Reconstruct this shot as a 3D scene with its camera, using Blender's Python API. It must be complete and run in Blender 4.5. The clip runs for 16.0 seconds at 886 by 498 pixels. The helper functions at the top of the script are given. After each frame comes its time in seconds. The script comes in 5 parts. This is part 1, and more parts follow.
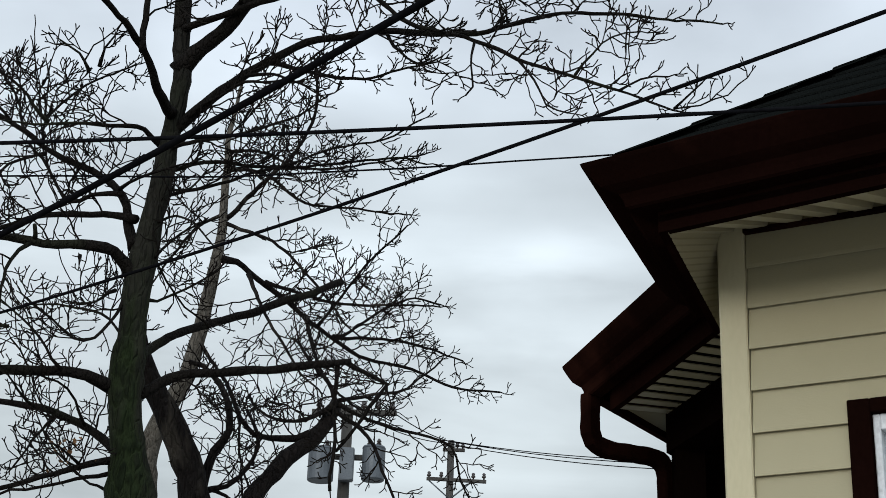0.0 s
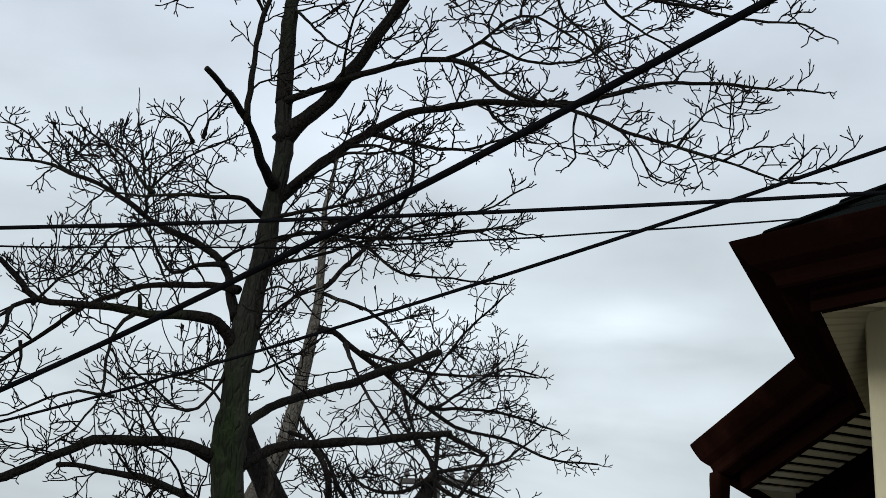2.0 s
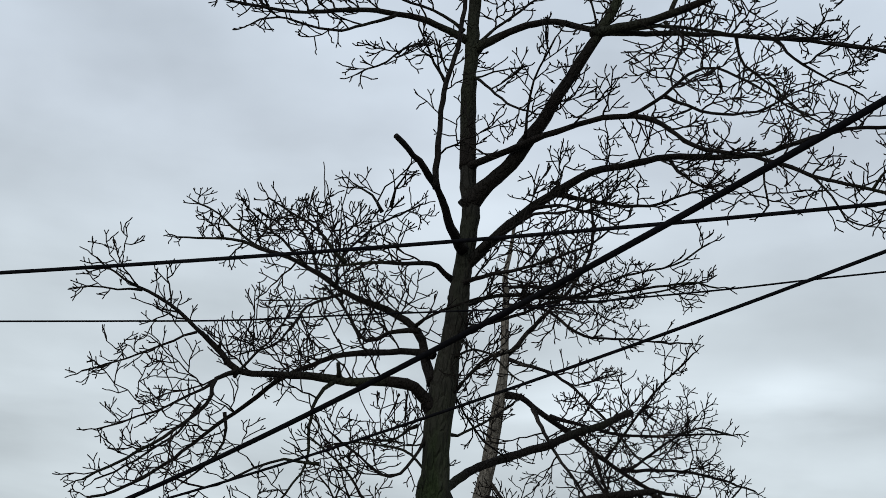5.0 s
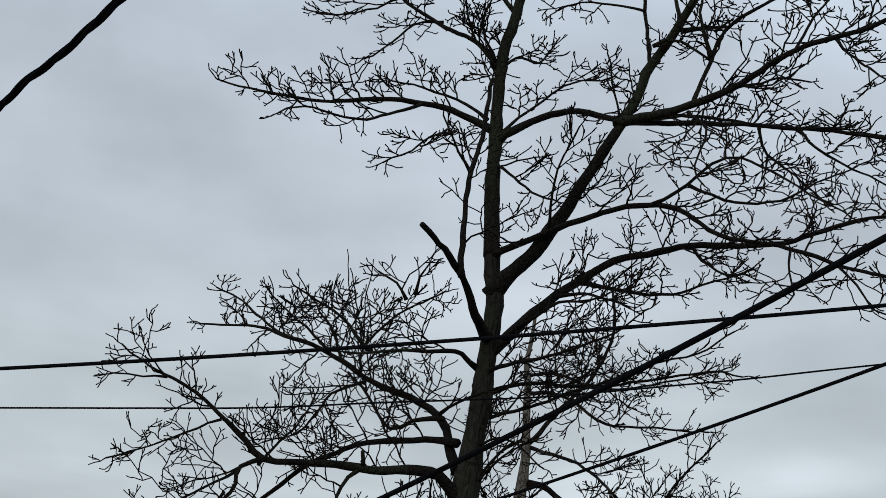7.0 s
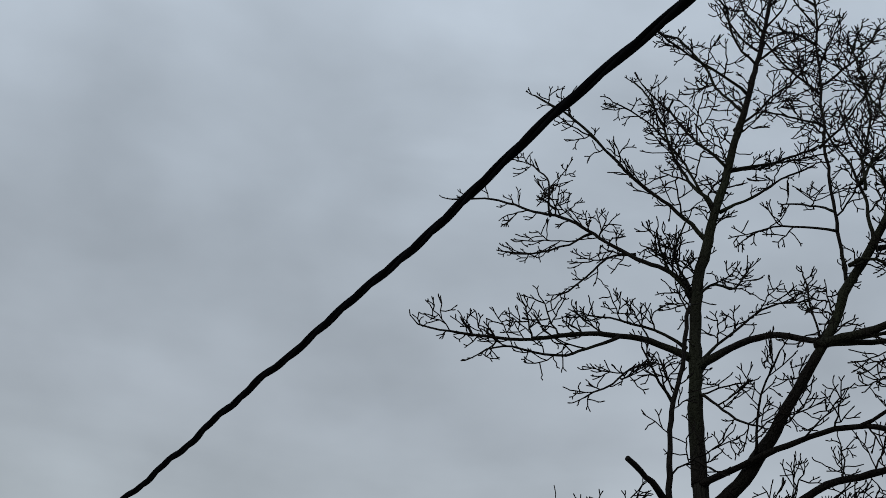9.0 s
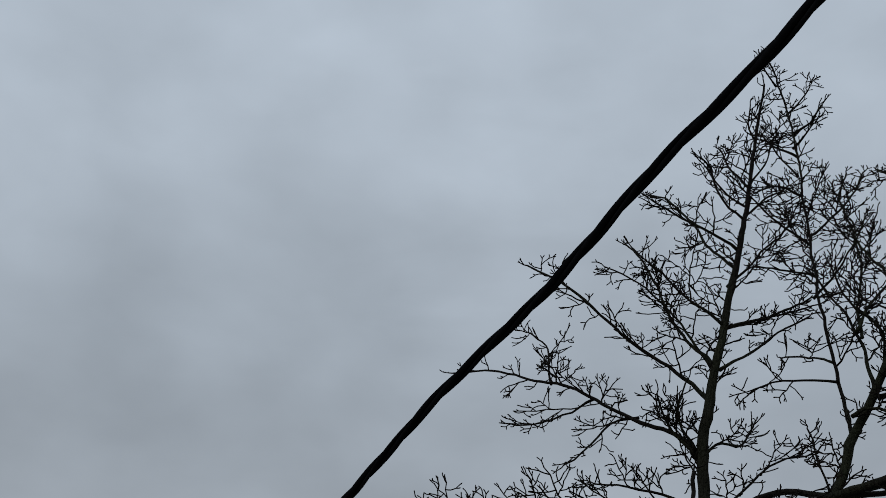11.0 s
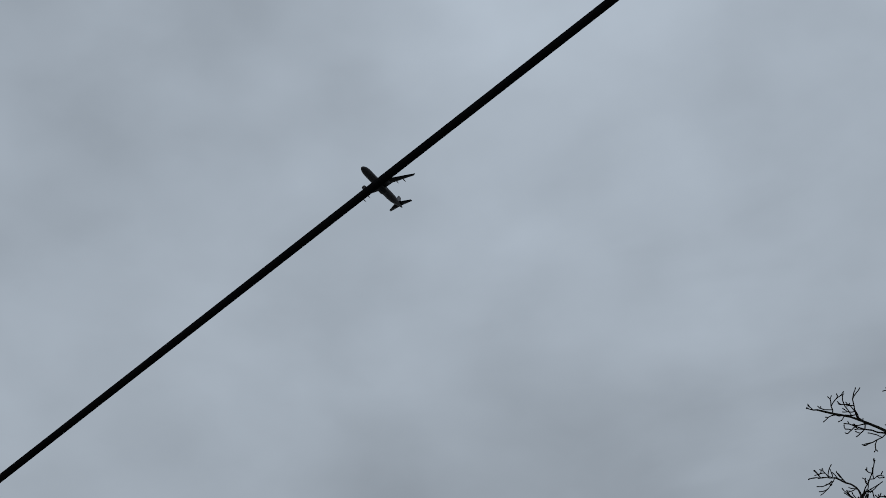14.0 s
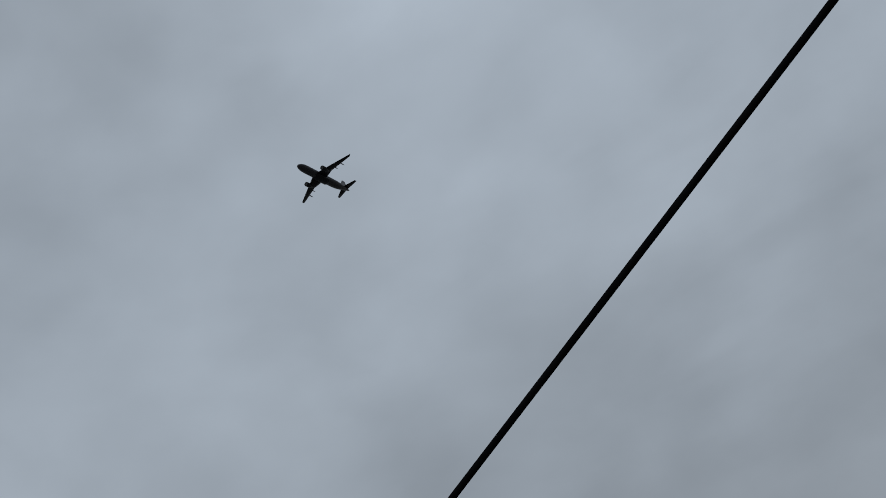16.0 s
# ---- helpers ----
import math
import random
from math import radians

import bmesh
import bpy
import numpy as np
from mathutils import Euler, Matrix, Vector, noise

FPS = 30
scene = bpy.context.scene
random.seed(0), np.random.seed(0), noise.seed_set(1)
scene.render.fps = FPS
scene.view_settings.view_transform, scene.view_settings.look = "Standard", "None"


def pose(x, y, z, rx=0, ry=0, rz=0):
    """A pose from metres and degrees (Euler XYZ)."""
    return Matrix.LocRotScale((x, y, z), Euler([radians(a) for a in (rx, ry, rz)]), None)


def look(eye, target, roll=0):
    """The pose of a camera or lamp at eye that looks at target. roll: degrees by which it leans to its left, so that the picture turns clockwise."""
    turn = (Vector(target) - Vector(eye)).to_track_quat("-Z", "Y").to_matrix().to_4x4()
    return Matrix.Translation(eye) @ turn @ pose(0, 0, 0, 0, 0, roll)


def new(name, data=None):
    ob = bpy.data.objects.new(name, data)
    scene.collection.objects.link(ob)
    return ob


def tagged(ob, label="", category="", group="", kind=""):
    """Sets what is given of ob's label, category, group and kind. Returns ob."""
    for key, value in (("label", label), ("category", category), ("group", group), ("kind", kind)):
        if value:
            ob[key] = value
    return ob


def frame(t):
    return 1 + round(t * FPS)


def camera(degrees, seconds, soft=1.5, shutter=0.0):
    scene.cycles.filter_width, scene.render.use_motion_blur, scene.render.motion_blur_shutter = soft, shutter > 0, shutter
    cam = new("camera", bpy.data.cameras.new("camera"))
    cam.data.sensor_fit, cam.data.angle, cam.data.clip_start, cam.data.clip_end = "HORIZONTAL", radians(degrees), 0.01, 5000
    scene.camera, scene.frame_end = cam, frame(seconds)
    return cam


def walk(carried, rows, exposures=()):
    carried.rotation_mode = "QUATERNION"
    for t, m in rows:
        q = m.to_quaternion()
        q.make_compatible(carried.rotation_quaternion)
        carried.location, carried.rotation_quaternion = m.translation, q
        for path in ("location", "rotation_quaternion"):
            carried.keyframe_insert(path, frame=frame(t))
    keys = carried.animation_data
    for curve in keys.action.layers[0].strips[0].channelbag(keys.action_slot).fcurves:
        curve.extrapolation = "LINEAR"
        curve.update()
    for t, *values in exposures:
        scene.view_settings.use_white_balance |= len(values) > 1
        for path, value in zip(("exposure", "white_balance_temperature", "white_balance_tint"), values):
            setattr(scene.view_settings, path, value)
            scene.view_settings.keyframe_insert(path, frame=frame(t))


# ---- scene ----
# ---- camera and path ----
cam = camera(31.84, 16.0, soft=0.75)
walk(cam, [
    (0.0, look((0.000, -0.000, 1.600), (-0.000, 9.242, 5.420), 2.14)),
    (0.5, look((0.041, 0.039, 1.624), (-0.209, 9.261, 5.483), 2.64)),
    (1.0, look((0.059, 0.051, 1.625), (-0.359, 9.211, 5.614), 3.75)),
    (1.5, look((-0.041, 0.063, 1.618), (-0.612, 9.195, 5.651), 4.43)),
    (2.0, look((-0.182, 0.026, 1.638), (-0.708, 9.090, 5.830), 3.53)),
    (2.5, look((-0.253, -0.010, 1.632), (-0.971, 9.004, 5.902), 3.37)),
    (3.0, look((-0.271, -0.049, 1.615), (-1.277, 8.950, 5.859), 4.00)),
    (3.5, look((-0.287, -0.033, 1.602), (-1.420, 8.904, 5.944), 4.56)),
    (4.0, look((-0.340, 0.049, 1.573), (-1.612, 8.899, 6.051), 4.52)),
    (4.2, look((-0.384, 0.101, 1.526), (-1.744, 8.909, 6.062), 4.47)),
    (6.3, look((-0.592, -0.025, 1.465), (-2.127, 8.695, 6.114), 3.38)),
    (6.5, look((-0.587, -0.010, 1.473), (-2.155, 8.645, 6.231), 3.64)),
    (7.0, look((-0.619, 0.009, 1.478), (-2.174, 8.489, 6.546), 4.22)),
    (7.5, look((-0.660, -0.037, 1.490), (-2.201, 8.020, 7.209), 3.06)),
    (8.0, look((-0.604, -0.108, 1.518), (-2.354, 7.407, 7.879), 2.38)),
    (8.5, look((-0.578, -0.199, 1.471), (-2.724, 7.207, 7.838), 4.95)),
    (9.0, look((-0.586, -0.207, 1.444), (-3.293, 7.186, 7.610), 6.52)),
    (9.5, look((-0.548, -0.190, 1.424), (-3.298, 7.004, 7.802), 5.23)),
    (10.0, look((-0.488, -0.221, 1.486), (-3.032, 6.777, 8.162), 4.26)),
    (10.2, look((-0.471, -0.241, 1.499), (-2.997, 6.666, 8.274), 3.91)),
    (12.3, look((-0.293, -0.342, 1.641), (-3.249, 6.081, 8.711), 3.02)),
    (12.5, look((-0.305, -0.355, 1.636), (-3.344, 5.956, 8.773), 2.93)),
    (13.0, look((-0.323, -0.358, 1.624), (-3.526, 5.520, 9.053), 2.64)),
    (13.5, look((-0.350, -0.383, 1.570), (-3.625, 4.966, 9.359), 2.11)),
    (14.0, look((-0.762, -0.486, 1.589), (-4.259, 4.780, 9.338), -1.16)),
    (14.5, look((-1.263, -0.584, 1.596), (-4.873, 4.757, 9.240), -6.60)),
    (15.0, look((-1.671, -0.688, 1.591), (-5.159, 4.855, 9.148), -12.77)),
    (15.5, look((-1.886, -0.854, 1.602), (-5.314, 4.686, 9.189), -18.26)),
    (16.0, look((-2.008, -1.088, 1.651), (-5.462, 4.469, 9.214), -21.55)),
], exposures=[(0.0, 0.40), (2.0, 0.38), (4.0, 0.30), (6.5, 0.10), (7.0, 0.03), (7.5, -0.07), (8.0, -0.2), (9.0, -0.36), (10.0, -0.48), (12.5, -0.62), (14.0, -0.76), (15.0, -0.76), (16.0, -0.85)])

# ---- world and sun: a closed overcast sky ----
SUN_AZ, SUN_EL = 205.0, 6.0
world = bpy.data.worlds.new("overcast_sky")
scene.world = world
world.use_nodes = True
wt = world.node_tree
wt.nodes.clear()


def wn(kind, **kw):
    n = wt.nodes.new(kind)
    for k, v in kw.items():
        n.inputs[k].default_value = v
    return n


def wmath(op, a, b, clamp=False):
    n = wt.nodes.new("ShaderNodeMath")
    n.operation, n.use_clamp = op, clamp
    for i, s in enumerate((a, b)):
        if isinstance(s, (int, float)):
            n.inputs[i].default_value = s
        else:
            wt.links.new(s, n.inputs[i])
    return n.outputs[0]


coord = wn("ShaderNodeTexCoord")
sep = wn("ShaderNodeSeparateXYZ")
wt.links.new(coord.outputs["Generated"], sep.inputs[0])
# height of the sky: paler low down, greyer towards the zenith
grad = wn("ShaderNodeValToRGB")
stops = [(0.0, (0.411, 0.456, 0.485)), (0.25, (0.463, 0.518, 0.546)), (0.42, (0.505, 0.567, 0.614)), (0.52, (0.527, 0.592, 0.667)),
         (0.64, (0.560, 0.640, 0.734)), (0.80, (0.622, 0.715, 0.826)), (1.0, (0.70, 0.80, 0.92))]
for i, (p, c) in enumerate(stops):
    el = grad.color_ramp.elements[i] if i < 2 else grad.color_ramp.elements.new(p)
    el.position, el.color = p, (*c, 1)
wt.links.new(sep.outputs["Z"], grad.inputs[0])
# cloud structure at two scales, stretched along the horizon low in the sky
flat = wn("ShaderNodeMapping")
flat.inputs["Scale"].default_value = (1.0, 1.0, 1.7)
wt.links.new(coord.outputs["Generated"], flat.inputs["Vector"])
big = wn("ShaderNodeTexNoise", Scale=3.4, Detail=3.0, Roughness=0.45, Distortion=0.1)
small = wn("ShaderNodeTexNoise", Scale=9.5, Detail=4.0, Roughness=0.45, Distortion=0.1)
for n in (big, small):
    wt.links.new(flat.outputs[0], n.inputs["Vector"])
amount = wmath("ADD", wmath("MULTIPLY", wmath("SUBTRACT", big.outputs["Fac"], 0.5), 0.66), wmath("MULTIPLY", wmath("SUBTRACT", small.outputs["Fac"], 0.5), 0.42))
# long flat streaks low over the roofs
long_ = wn("ShaderNodeMapping")
long_.inputs["Scale"].default_value = (1.0, 1.0, 5.5)
wt.links.new(coord.outputs["Generated"], long_.inputs["Vector"])
streak = wn("ShaderNodeTexNoise", Scale=4.2, Detail=5.0, Roughness=0.5, Distortion=0.4)
wt.links.new(long_.outputs[0], streak.inputs["Vector"])
lowness = wmath("SUBTRACT", 1.0, wmath("MULTIPLY", sep.outputs["Z"], 1.7), True)
amount = wmath("ADD", amount, wmath("MULTIPLY", wmath("MULTIPLY", wmath("SUBTRACT", streak.outputs["Fac"], 0.5), 1.45), lowness))
# thinner and thicker places in the cloud: (way, half width, half height, how much brighter)
PLACES = [
    ((0.078, 0.920, 0.383), 0.034, 0.0085, 0.24),
    ((0.075, 0.922, 0.380), 0.100, 0.0260, 0.13),
    ((-0.006, 0.919, 0.394), 0.050, 0.0140, 0.07),
    ((0.055, 0.941, 0.333), 0.090, 0.0120, 0.07),
    ((0.065, 0.932, 0.357), 0.120, 0.0100, -0.07),
    ((0.023, 0.688, 0.726), 0.130, 0.1100, 0.11),
    ((-0.182, 0.604, 0.776), 0.060, 0.0400, 0.06),
    ((-0.400, 0.566, 0.721), 0.060, 0.0400, 0.06),
    ((-0.438, 0.501, 0.746), 0.035, 0.0250, -0.05),
    ((-0.424, 0.405, 0.810), 0.120, 0.0800, -0.03),
    ((-0.312, 0.688, 0.655), 0.050, 0.0600, -0.05),
]
waver = wmath("MULTIPLY", wmath("SUBTRACT", streak.outputs["Fac"], 0.5), 4.5)
glow = 0.0
for way, wide, high, gain in PLACES:
    way = Vector(way).normalized()
    flat_way = way.cross(Vector((0, 0, 1))).normalized()
    parts = []
    for axis_way, size in ((flat_way, wide), (flat_way.cross(way), high), (way, None)):
        dotn = wt.nodes.new("ShaderNodeVectorMath")
        dotn.operation = "DOT_PRODUCT"
        dotn.inputs[1].default_value = axis_way
        wt.links.new(coord.outputs["Generated"], dotn.inputs[0])
        if size:
            off = wmath("ADD", wmath("DIVIDE", dotn.outputs["Value"], size), waver)
            parts.append(wmath("MULTIPLY", off, off))
        else:
            ahead = wmath("GREATER_THAN", dotn.outputs["Value"], 0.0)
    fall = wmath("EXPONENT", wmath("MULTIPLY", wmath("ADD", parts[0], parts[1]), -0.5), 0.0)
    glow = wmath("ADD", wmath("MULTIPLY", wmath("MULTIPLY", fall, ahead), gain), glow)
# the cloud is thinner, so brighter, on the sun's side of the sky behind the street
bright = wmath("ADD", wmath("MULTIPLY", wmath("MAXIMUM", wmath("MULTIPLY", sep.outputs["Y"], -1.0), 0.0), 2.1), 1.0)
factor = wmath("MULTIPLY", wmath("ADD", wmath("ADD", amount, 1.0), glow), bright)
scaled = wt.nodes.new("ShaderNodeVectorMath")
scaled.operation = "SCALE"
wt.links.new(grad.outputs["Color"], scaled.inputs[0])
wt.links.new(factor, scaled.inputs["Scale"])
cloud = wn("ShaderNodeBackground", Strength=1.0)
wt.links.new(scaled.outputs[0], cloud.inputs["Color"])
sky = wt.nodes.new("ShaderNodeTexSky")
sky.sky_type, sky.sun_disc = "NISHITA", False
sky.sun_elevation, sky.sun_rotation = radians(SUN_EL), radians(SUN_AZ)
clear = wn("ShaderNodeBackground", Strength=0.05)
wt.links.new(sky.outputs[0], clear.inputs["Color"])
veil = wn("ShaderNodeMixShader", Fac=0.96)
wt.links.new(clear.outputs[0], veil.inputs[1])
wt.links.new(cloud.outputs[0], veil.inputs[2])
wt.links.new(veil.outputs[0], wn("ShaderNodeOutputWorld").inputs[0])
sun = new("sun", bpy.data.lights.new("sun", "SUN"))
sun.data.energy, sun.data.angle, sun.data.color = 0.65, radians(16), (1.0, 0.96, 0.9)
sun.matrix_world = look(Vector((math.sin(radians(SUN_AZ)) * math.cos(radians(SUN_EL)), math.cos(radians(SUN_AZ)) * math.cos(radians(SUN_EL)), math.sin(radians(SUN_EL)))) * 50, (0, 0, 0))


# ---- materials ----
def material(name, base, second=None, rough=0.7, metal=0.0, scale=8.0, fine=60.0, bump=0.2, spec=0.4, per=0.0, stretch=(1, 1, 1), third=None, third_scale=2.0, third_amount=0.5, speck=0.55, fade=None, rugged=0.0):
    m = bpy.data.materials.new(name)
    m.use_nodes = True
    t = m.node_tree
    b = t.nodes["Principled BSDF"]
    b.inputs["Roughness"].default_value, b.inputs["Metallic"].default_value = rough, metal
    b.inputs["Specular IOR Level"].default_value = spec
    tc = t.nodes.new("ShaderNodeTexCoord")
    mp = t.nodes.new("ShaderNodeMapping")
    mp.inputs["Scale"].default_value = stretch
    t.links.new(tc.outputs["Object"], mp.inputs[0])

    def noise_at(s, detail):
        n = t.nodes.new("ShaderNodeTexNoise")
        n.inputs["Scale"].default_value, n.inputs["Detail"].default_value = s, detail
        t.links.new(mp.outputs[0], n.inputs["Vector"])
        return n.outputs["Fac"]

    def mix(f, a, c):
        n = t.nodes.new("ShaderNodeMix")
        n.data_type = "RGBA"
        for s, v in ((n.inputs[0], f), (n.inputs[6], a), (n.inputs[7], c)):
            if isinstance(v, tuple):
                s.default_value = (*v, 1)
            elif isinstance(v, (int, float)):
                s.default_value = v
            else:
                t.links.new(v, s)
        return n.outputs[2]

    def ramp(f, lo, hi):
        n = t.nodes.new("ShaderNodeMapRange")
        n.inputs["From Min"].default_value, n.inputs["From Max"].default_value = lo, hi
        t.links.new(f, n.inputs[0])
        return n.outputs[0]

    n1, n2 = noise_at(scale, 5), noise_at(fine, 4)
    col = mix(ramp(n1, 0.35, 0.65), base, second or tuple(c * 0.75 for c in base))
    col = mix(ramp(n2, 0.3 + 0.14 * rugged, 0.95 - 0.32 * rugged), col, tuple(c * speck for c in base))
    if rugged:
        # plates and cracks of old bark, with pale worn edges
        crack = t.nodes.new("ShaderNodeTexVoronoi")
        crack.feature = "DISTANCE_TO_EDGE"
        crack.inputs["Scale"].default_value = fine * 0.55
        warp = t.nodes.new("ShaderNodeVectorMath")
        warp.operation = "MULTIPLY_ADD"
        wn = t.nodes.new("ShaderNodeTexNoise")
        wn.inputs["Scale"].default_value = fine * 0.5
        t.links.new(mp.outputs[0], wn.inputs["Vector"])
        t.links.new(wn.outputs["Color"], warp.inputs[0])
        warp.inputs[1].default_value = (0.06, 0.06, 0.06)
        t.links.new(mp.outputs[0], warp.inputs[2])
        t.links.new(warp.outputs[0], crack.inputs["Vector"])
        plate = ramp(crack.outputs["Distance"], 0.02, 0.22)
        col = mix(plate, tuple(c * (1.0 - 0.6 * rugged) for c in base), col)
    if third:
        f = ramp(noise_at(third_scale, 4), 0.62 - 0.25 * third_amount, 0.72)
        col = mix(f, col, third)
    if fade:
        # moss gives way to plain bark with height
        low, high, bare = fade
        sx_ = t.nodes.new("ShaderNodeSeparateXYZ")
        t.links.new(tc.outputs["Object"], sx_.inputs[0])
        wob = t.nodes.new("ShaderNodeMath")
        wob.operation = "MULTIPLY_ADD"
        wob.inputs[1].default_value = 3.0
        t.links.new(n1, wob.inputs[0])
        t.links.new(sx_.outputs["Z"], wob.inputs[2])
        col = mix(ramp(wob.outputs[0], low + 1.5, high + 1.5), col, bare)
    if per:
        oi = t.nodes.new("ShaderNodeObjectInfo")
        col = mix(ramp(oi.outputs["Random"], -1.0 / per, 1.0), col, tuple(c * 0.5 for c in base))
    t.links.new(col, b.inputs["Base Color"])
    rr = t.nodes.new("ShaderNodeMapRange")
    rr.inputs["To Min"].default_value, rr.inputs["To Max"].default_value = max(rough - 0.12, 0.05), min(rough + 0.12, 1.0)
    t.links.new(n1, rr.inputs[0])
    t.links.new(rr.outputs[0], b.inputs["Roughness"])
    if bump:
        bp = t.nodes.new("ShaderNodeBump")
        bp.inputs["Strength"].default_value, bp.inputs["Distance"].default_value = bump, 0.01 + 0.02 * rugged
        height = n2
        if rugged:
            add = t.nodes.new("ShaderNodeMath")
            t.links.new(n2, add.inputs[0])
            t.links.new(plate, add.inputs[1])
            height = add.outputs[0]
        t.links.new(height, bp.inputs["Height"])
        t.links.new(bp.outputs[0], b.inputs["Normal"])
    return m


# BARK and TWIG are near black: backlit darkness is put into their colour
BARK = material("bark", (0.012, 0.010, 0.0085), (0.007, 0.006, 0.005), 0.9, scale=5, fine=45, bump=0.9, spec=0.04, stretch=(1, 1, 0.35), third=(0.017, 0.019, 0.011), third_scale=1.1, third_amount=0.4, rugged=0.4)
BARK_GREEN = material("mossy_bark", (0.016, 0.023, 0.009), (0.004, 0.006, 0.003), 0.95, scale=7, fine=30, bump=1.0, spec=0.05, stretch=(1, 1, 0.3), third=(0.022, 0.020, 0.016), third_scale=2.6, third_amount=0.55, rugged=0.45, speck=0.15, fade=(5.2, 8.0, (0.013, 0.012, 0.0098)))
BARK_GREY = material("grey_bark", (0.15, 0.132, 0.108), (0.07, 0.06, 0.048), 0.95, scale=9, fine=38, bump=1.0, spec=0.05, stretch=(1, 1, 0.35), third=(0.09, 0.078, 0.062), third_scale=3.0, speck=0.35, rugged=0.6)
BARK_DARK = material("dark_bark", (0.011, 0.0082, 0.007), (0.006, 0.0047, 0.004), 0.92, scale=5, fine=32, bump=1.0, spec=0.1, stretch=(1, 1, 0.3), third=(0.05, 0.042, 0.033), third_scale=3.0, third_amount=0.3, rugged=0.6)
TWIG = material("twig_bark_backlit", (0.011, 0.009, 0.0075), (0.008, 0.0065, 0.0055), 0.9, scale=3, fine=30, bump=0, spec=0.03)
CUT = material("cut_wood", (0.16, 0.12, 0.075), (0.09, 0.07, 0.05), 0.85, scale=30, fine=120, bump=0.3)
LEAF = material("dry_leaf", (0.16, 0.075, 0.025), (0.09, 0.045, 0.018), 0.8, scale=20, fine=90, bump=0.3)
CABLE = material("black_cable", (0.005, 0.005, 0.006), (0.007, 0.007, 0.008), 0.8, scale=6, fine=80, bump=0.1, spec=0.0)
SIDING = material("cream_vinyl", (0.64, 0.56, 0.345), (0.605, 0.528, 0.325), 0.55, scale=2.5, fine=140, bump=0.05, spec=0.3, per=0.10, stretch=(0.4, 0.4, 2.5), third=(0.53, 0.46, 0.285), third_scale=1.4, third_amount=0.25, speck=0.85)
CREAM = material("cream_trim", (0.47, 0.412, 0.262), (0.435, 0.383, 0.243), 0.5, scale=2, fine=90, bump=0.03, spec=0.3, stretch=(1, 1, 0.3), speck=0.88)
SOFFIT = material("cream_soffit", (0.56, 0.49, 0.315), (0.51, 0.445, 0.285), 0.6, scale=4, fine=80, bump=0.03, per=0.1, speck=0.85)
BROWN = material("brown_aluminium", (0.0085, 0.0031, 0.0023), (0.0055, 0.0022, 0.0016), 0.65, scale=3, fine=70, bump=0.05, spec=0.0, third=(0.020, 0.007, 0.0048), third_scale=2.5, third_amount=0.25)
# dark brown parts, and the sheets that stand for shade behind or beneath them
BROWN_DARK = material("dark_brown_paint_and_shade", (0.0045, 0.0024, 0.0019), (0.003, 0.0017, 0.0013), 0.75, scale=4, fine=60, bump=0.1, spec=0.0)
SHINGLE = material("charcoal_shingle", (0.012, 0.0135, 0.0125), (0.007, 0.0075, 0.007), 0.95, scale=14, fine=220, bump=0.8, spec=0.0, per=0.35)
WHITE = material("white_vinyl", (0.74, 0.75, 0.76), (0.68, 0.69, 0.7), 0.4, scale=4, fine=60, bump=0.03)
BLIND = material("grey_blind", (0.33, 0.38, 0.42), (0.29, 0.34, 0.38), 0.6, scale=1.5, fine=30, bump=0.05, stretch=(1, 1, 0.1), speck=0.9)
POLE_WOOD = material("weathered_pole", (0.05, 0.045, 0.039), (0.03, 0.027, 0.024), 0.9, scale=3, fine=25, bump=0.5, stretch=(4, 4, 0.3))
STEEL = material("grey_steel", (0.085, 0.095, 0.105), (0.065, 0.072, 0.08), 0.5, metal=0.3, scale=2, fine=30, bump=0.05)
PORCELAIN = material("brown_porcelain", (0.035, 0.026, 0.023), (0.028, 0.021, 0.018), 0.3, scale=4, fine=40, bump=0)
# both aircraft colours are darkened: the backlit look is put into the paint
HULL = material("aircraft_dark_backlit", (0.008, 0.008, 0.010), (0.006, 0.006, 0.007), 0.4, scale=0.2, fine=2, bump=0, spec=0.1)
HULL_LIGHT = material("aircraft_grey_backlit", (0.026, 0.025, 0.028), (0.02, 0.019, 0.022), 0.4, scale=0.2, fine=2, bump=0, spec=0.15)
GROUND = material("worn_pavement", (0.29, 0.28, 0.26), (0.23, 0.222, 0.205), 0.9, scale=0.6, fine=9, bump=0.4, third=(0.17, 0.163, 0.15), third_scale=0.15)

glass = bpy.data.materials.new("window_glass")
glass.use_nodes = True
gb = glass.node_tree.nodes["Principled BSDF"]
gb.inputs["Base Color"].default_value = (0.75, 0.8, 0.82, 1)
gb.inputs["Roughness"].default_value = 0.03
gb.inputs["Transmission Weight"].default_value = 0.85


# ---- mesh helpers ----
def mesh_of(name, verts, faces, mat, smooth=True):
    me = bpy.data.meshes.new(name)
    me.from_pydata([tuple(v) for v in verts], [], faces)
    me.materials.append(mat)
    if smooth:
        me.polygons.foreach_set("use_smooth", [True] * len(me.polygons))
    me.update()
    return me


def part(name, bm, mat, parent, label="", smooth=False):
    """One mesh object out of a bmesh, under a thing or a part."""
    bmesh.ops.recalc_face_normals(bm, faces=bm.faces[:])
    me = bpy.data.meshes.new(name)
    bm.to_mesh(me)
    bm.free()
    me.materials.append(mat)
    if smooth:
        me.polygons.foreach_set("use_smooth", [True] * len(me.polygons))
    ob = new(name, me)
    ob.parent = parent
    if label:
        ob["label"] = label
    return ob


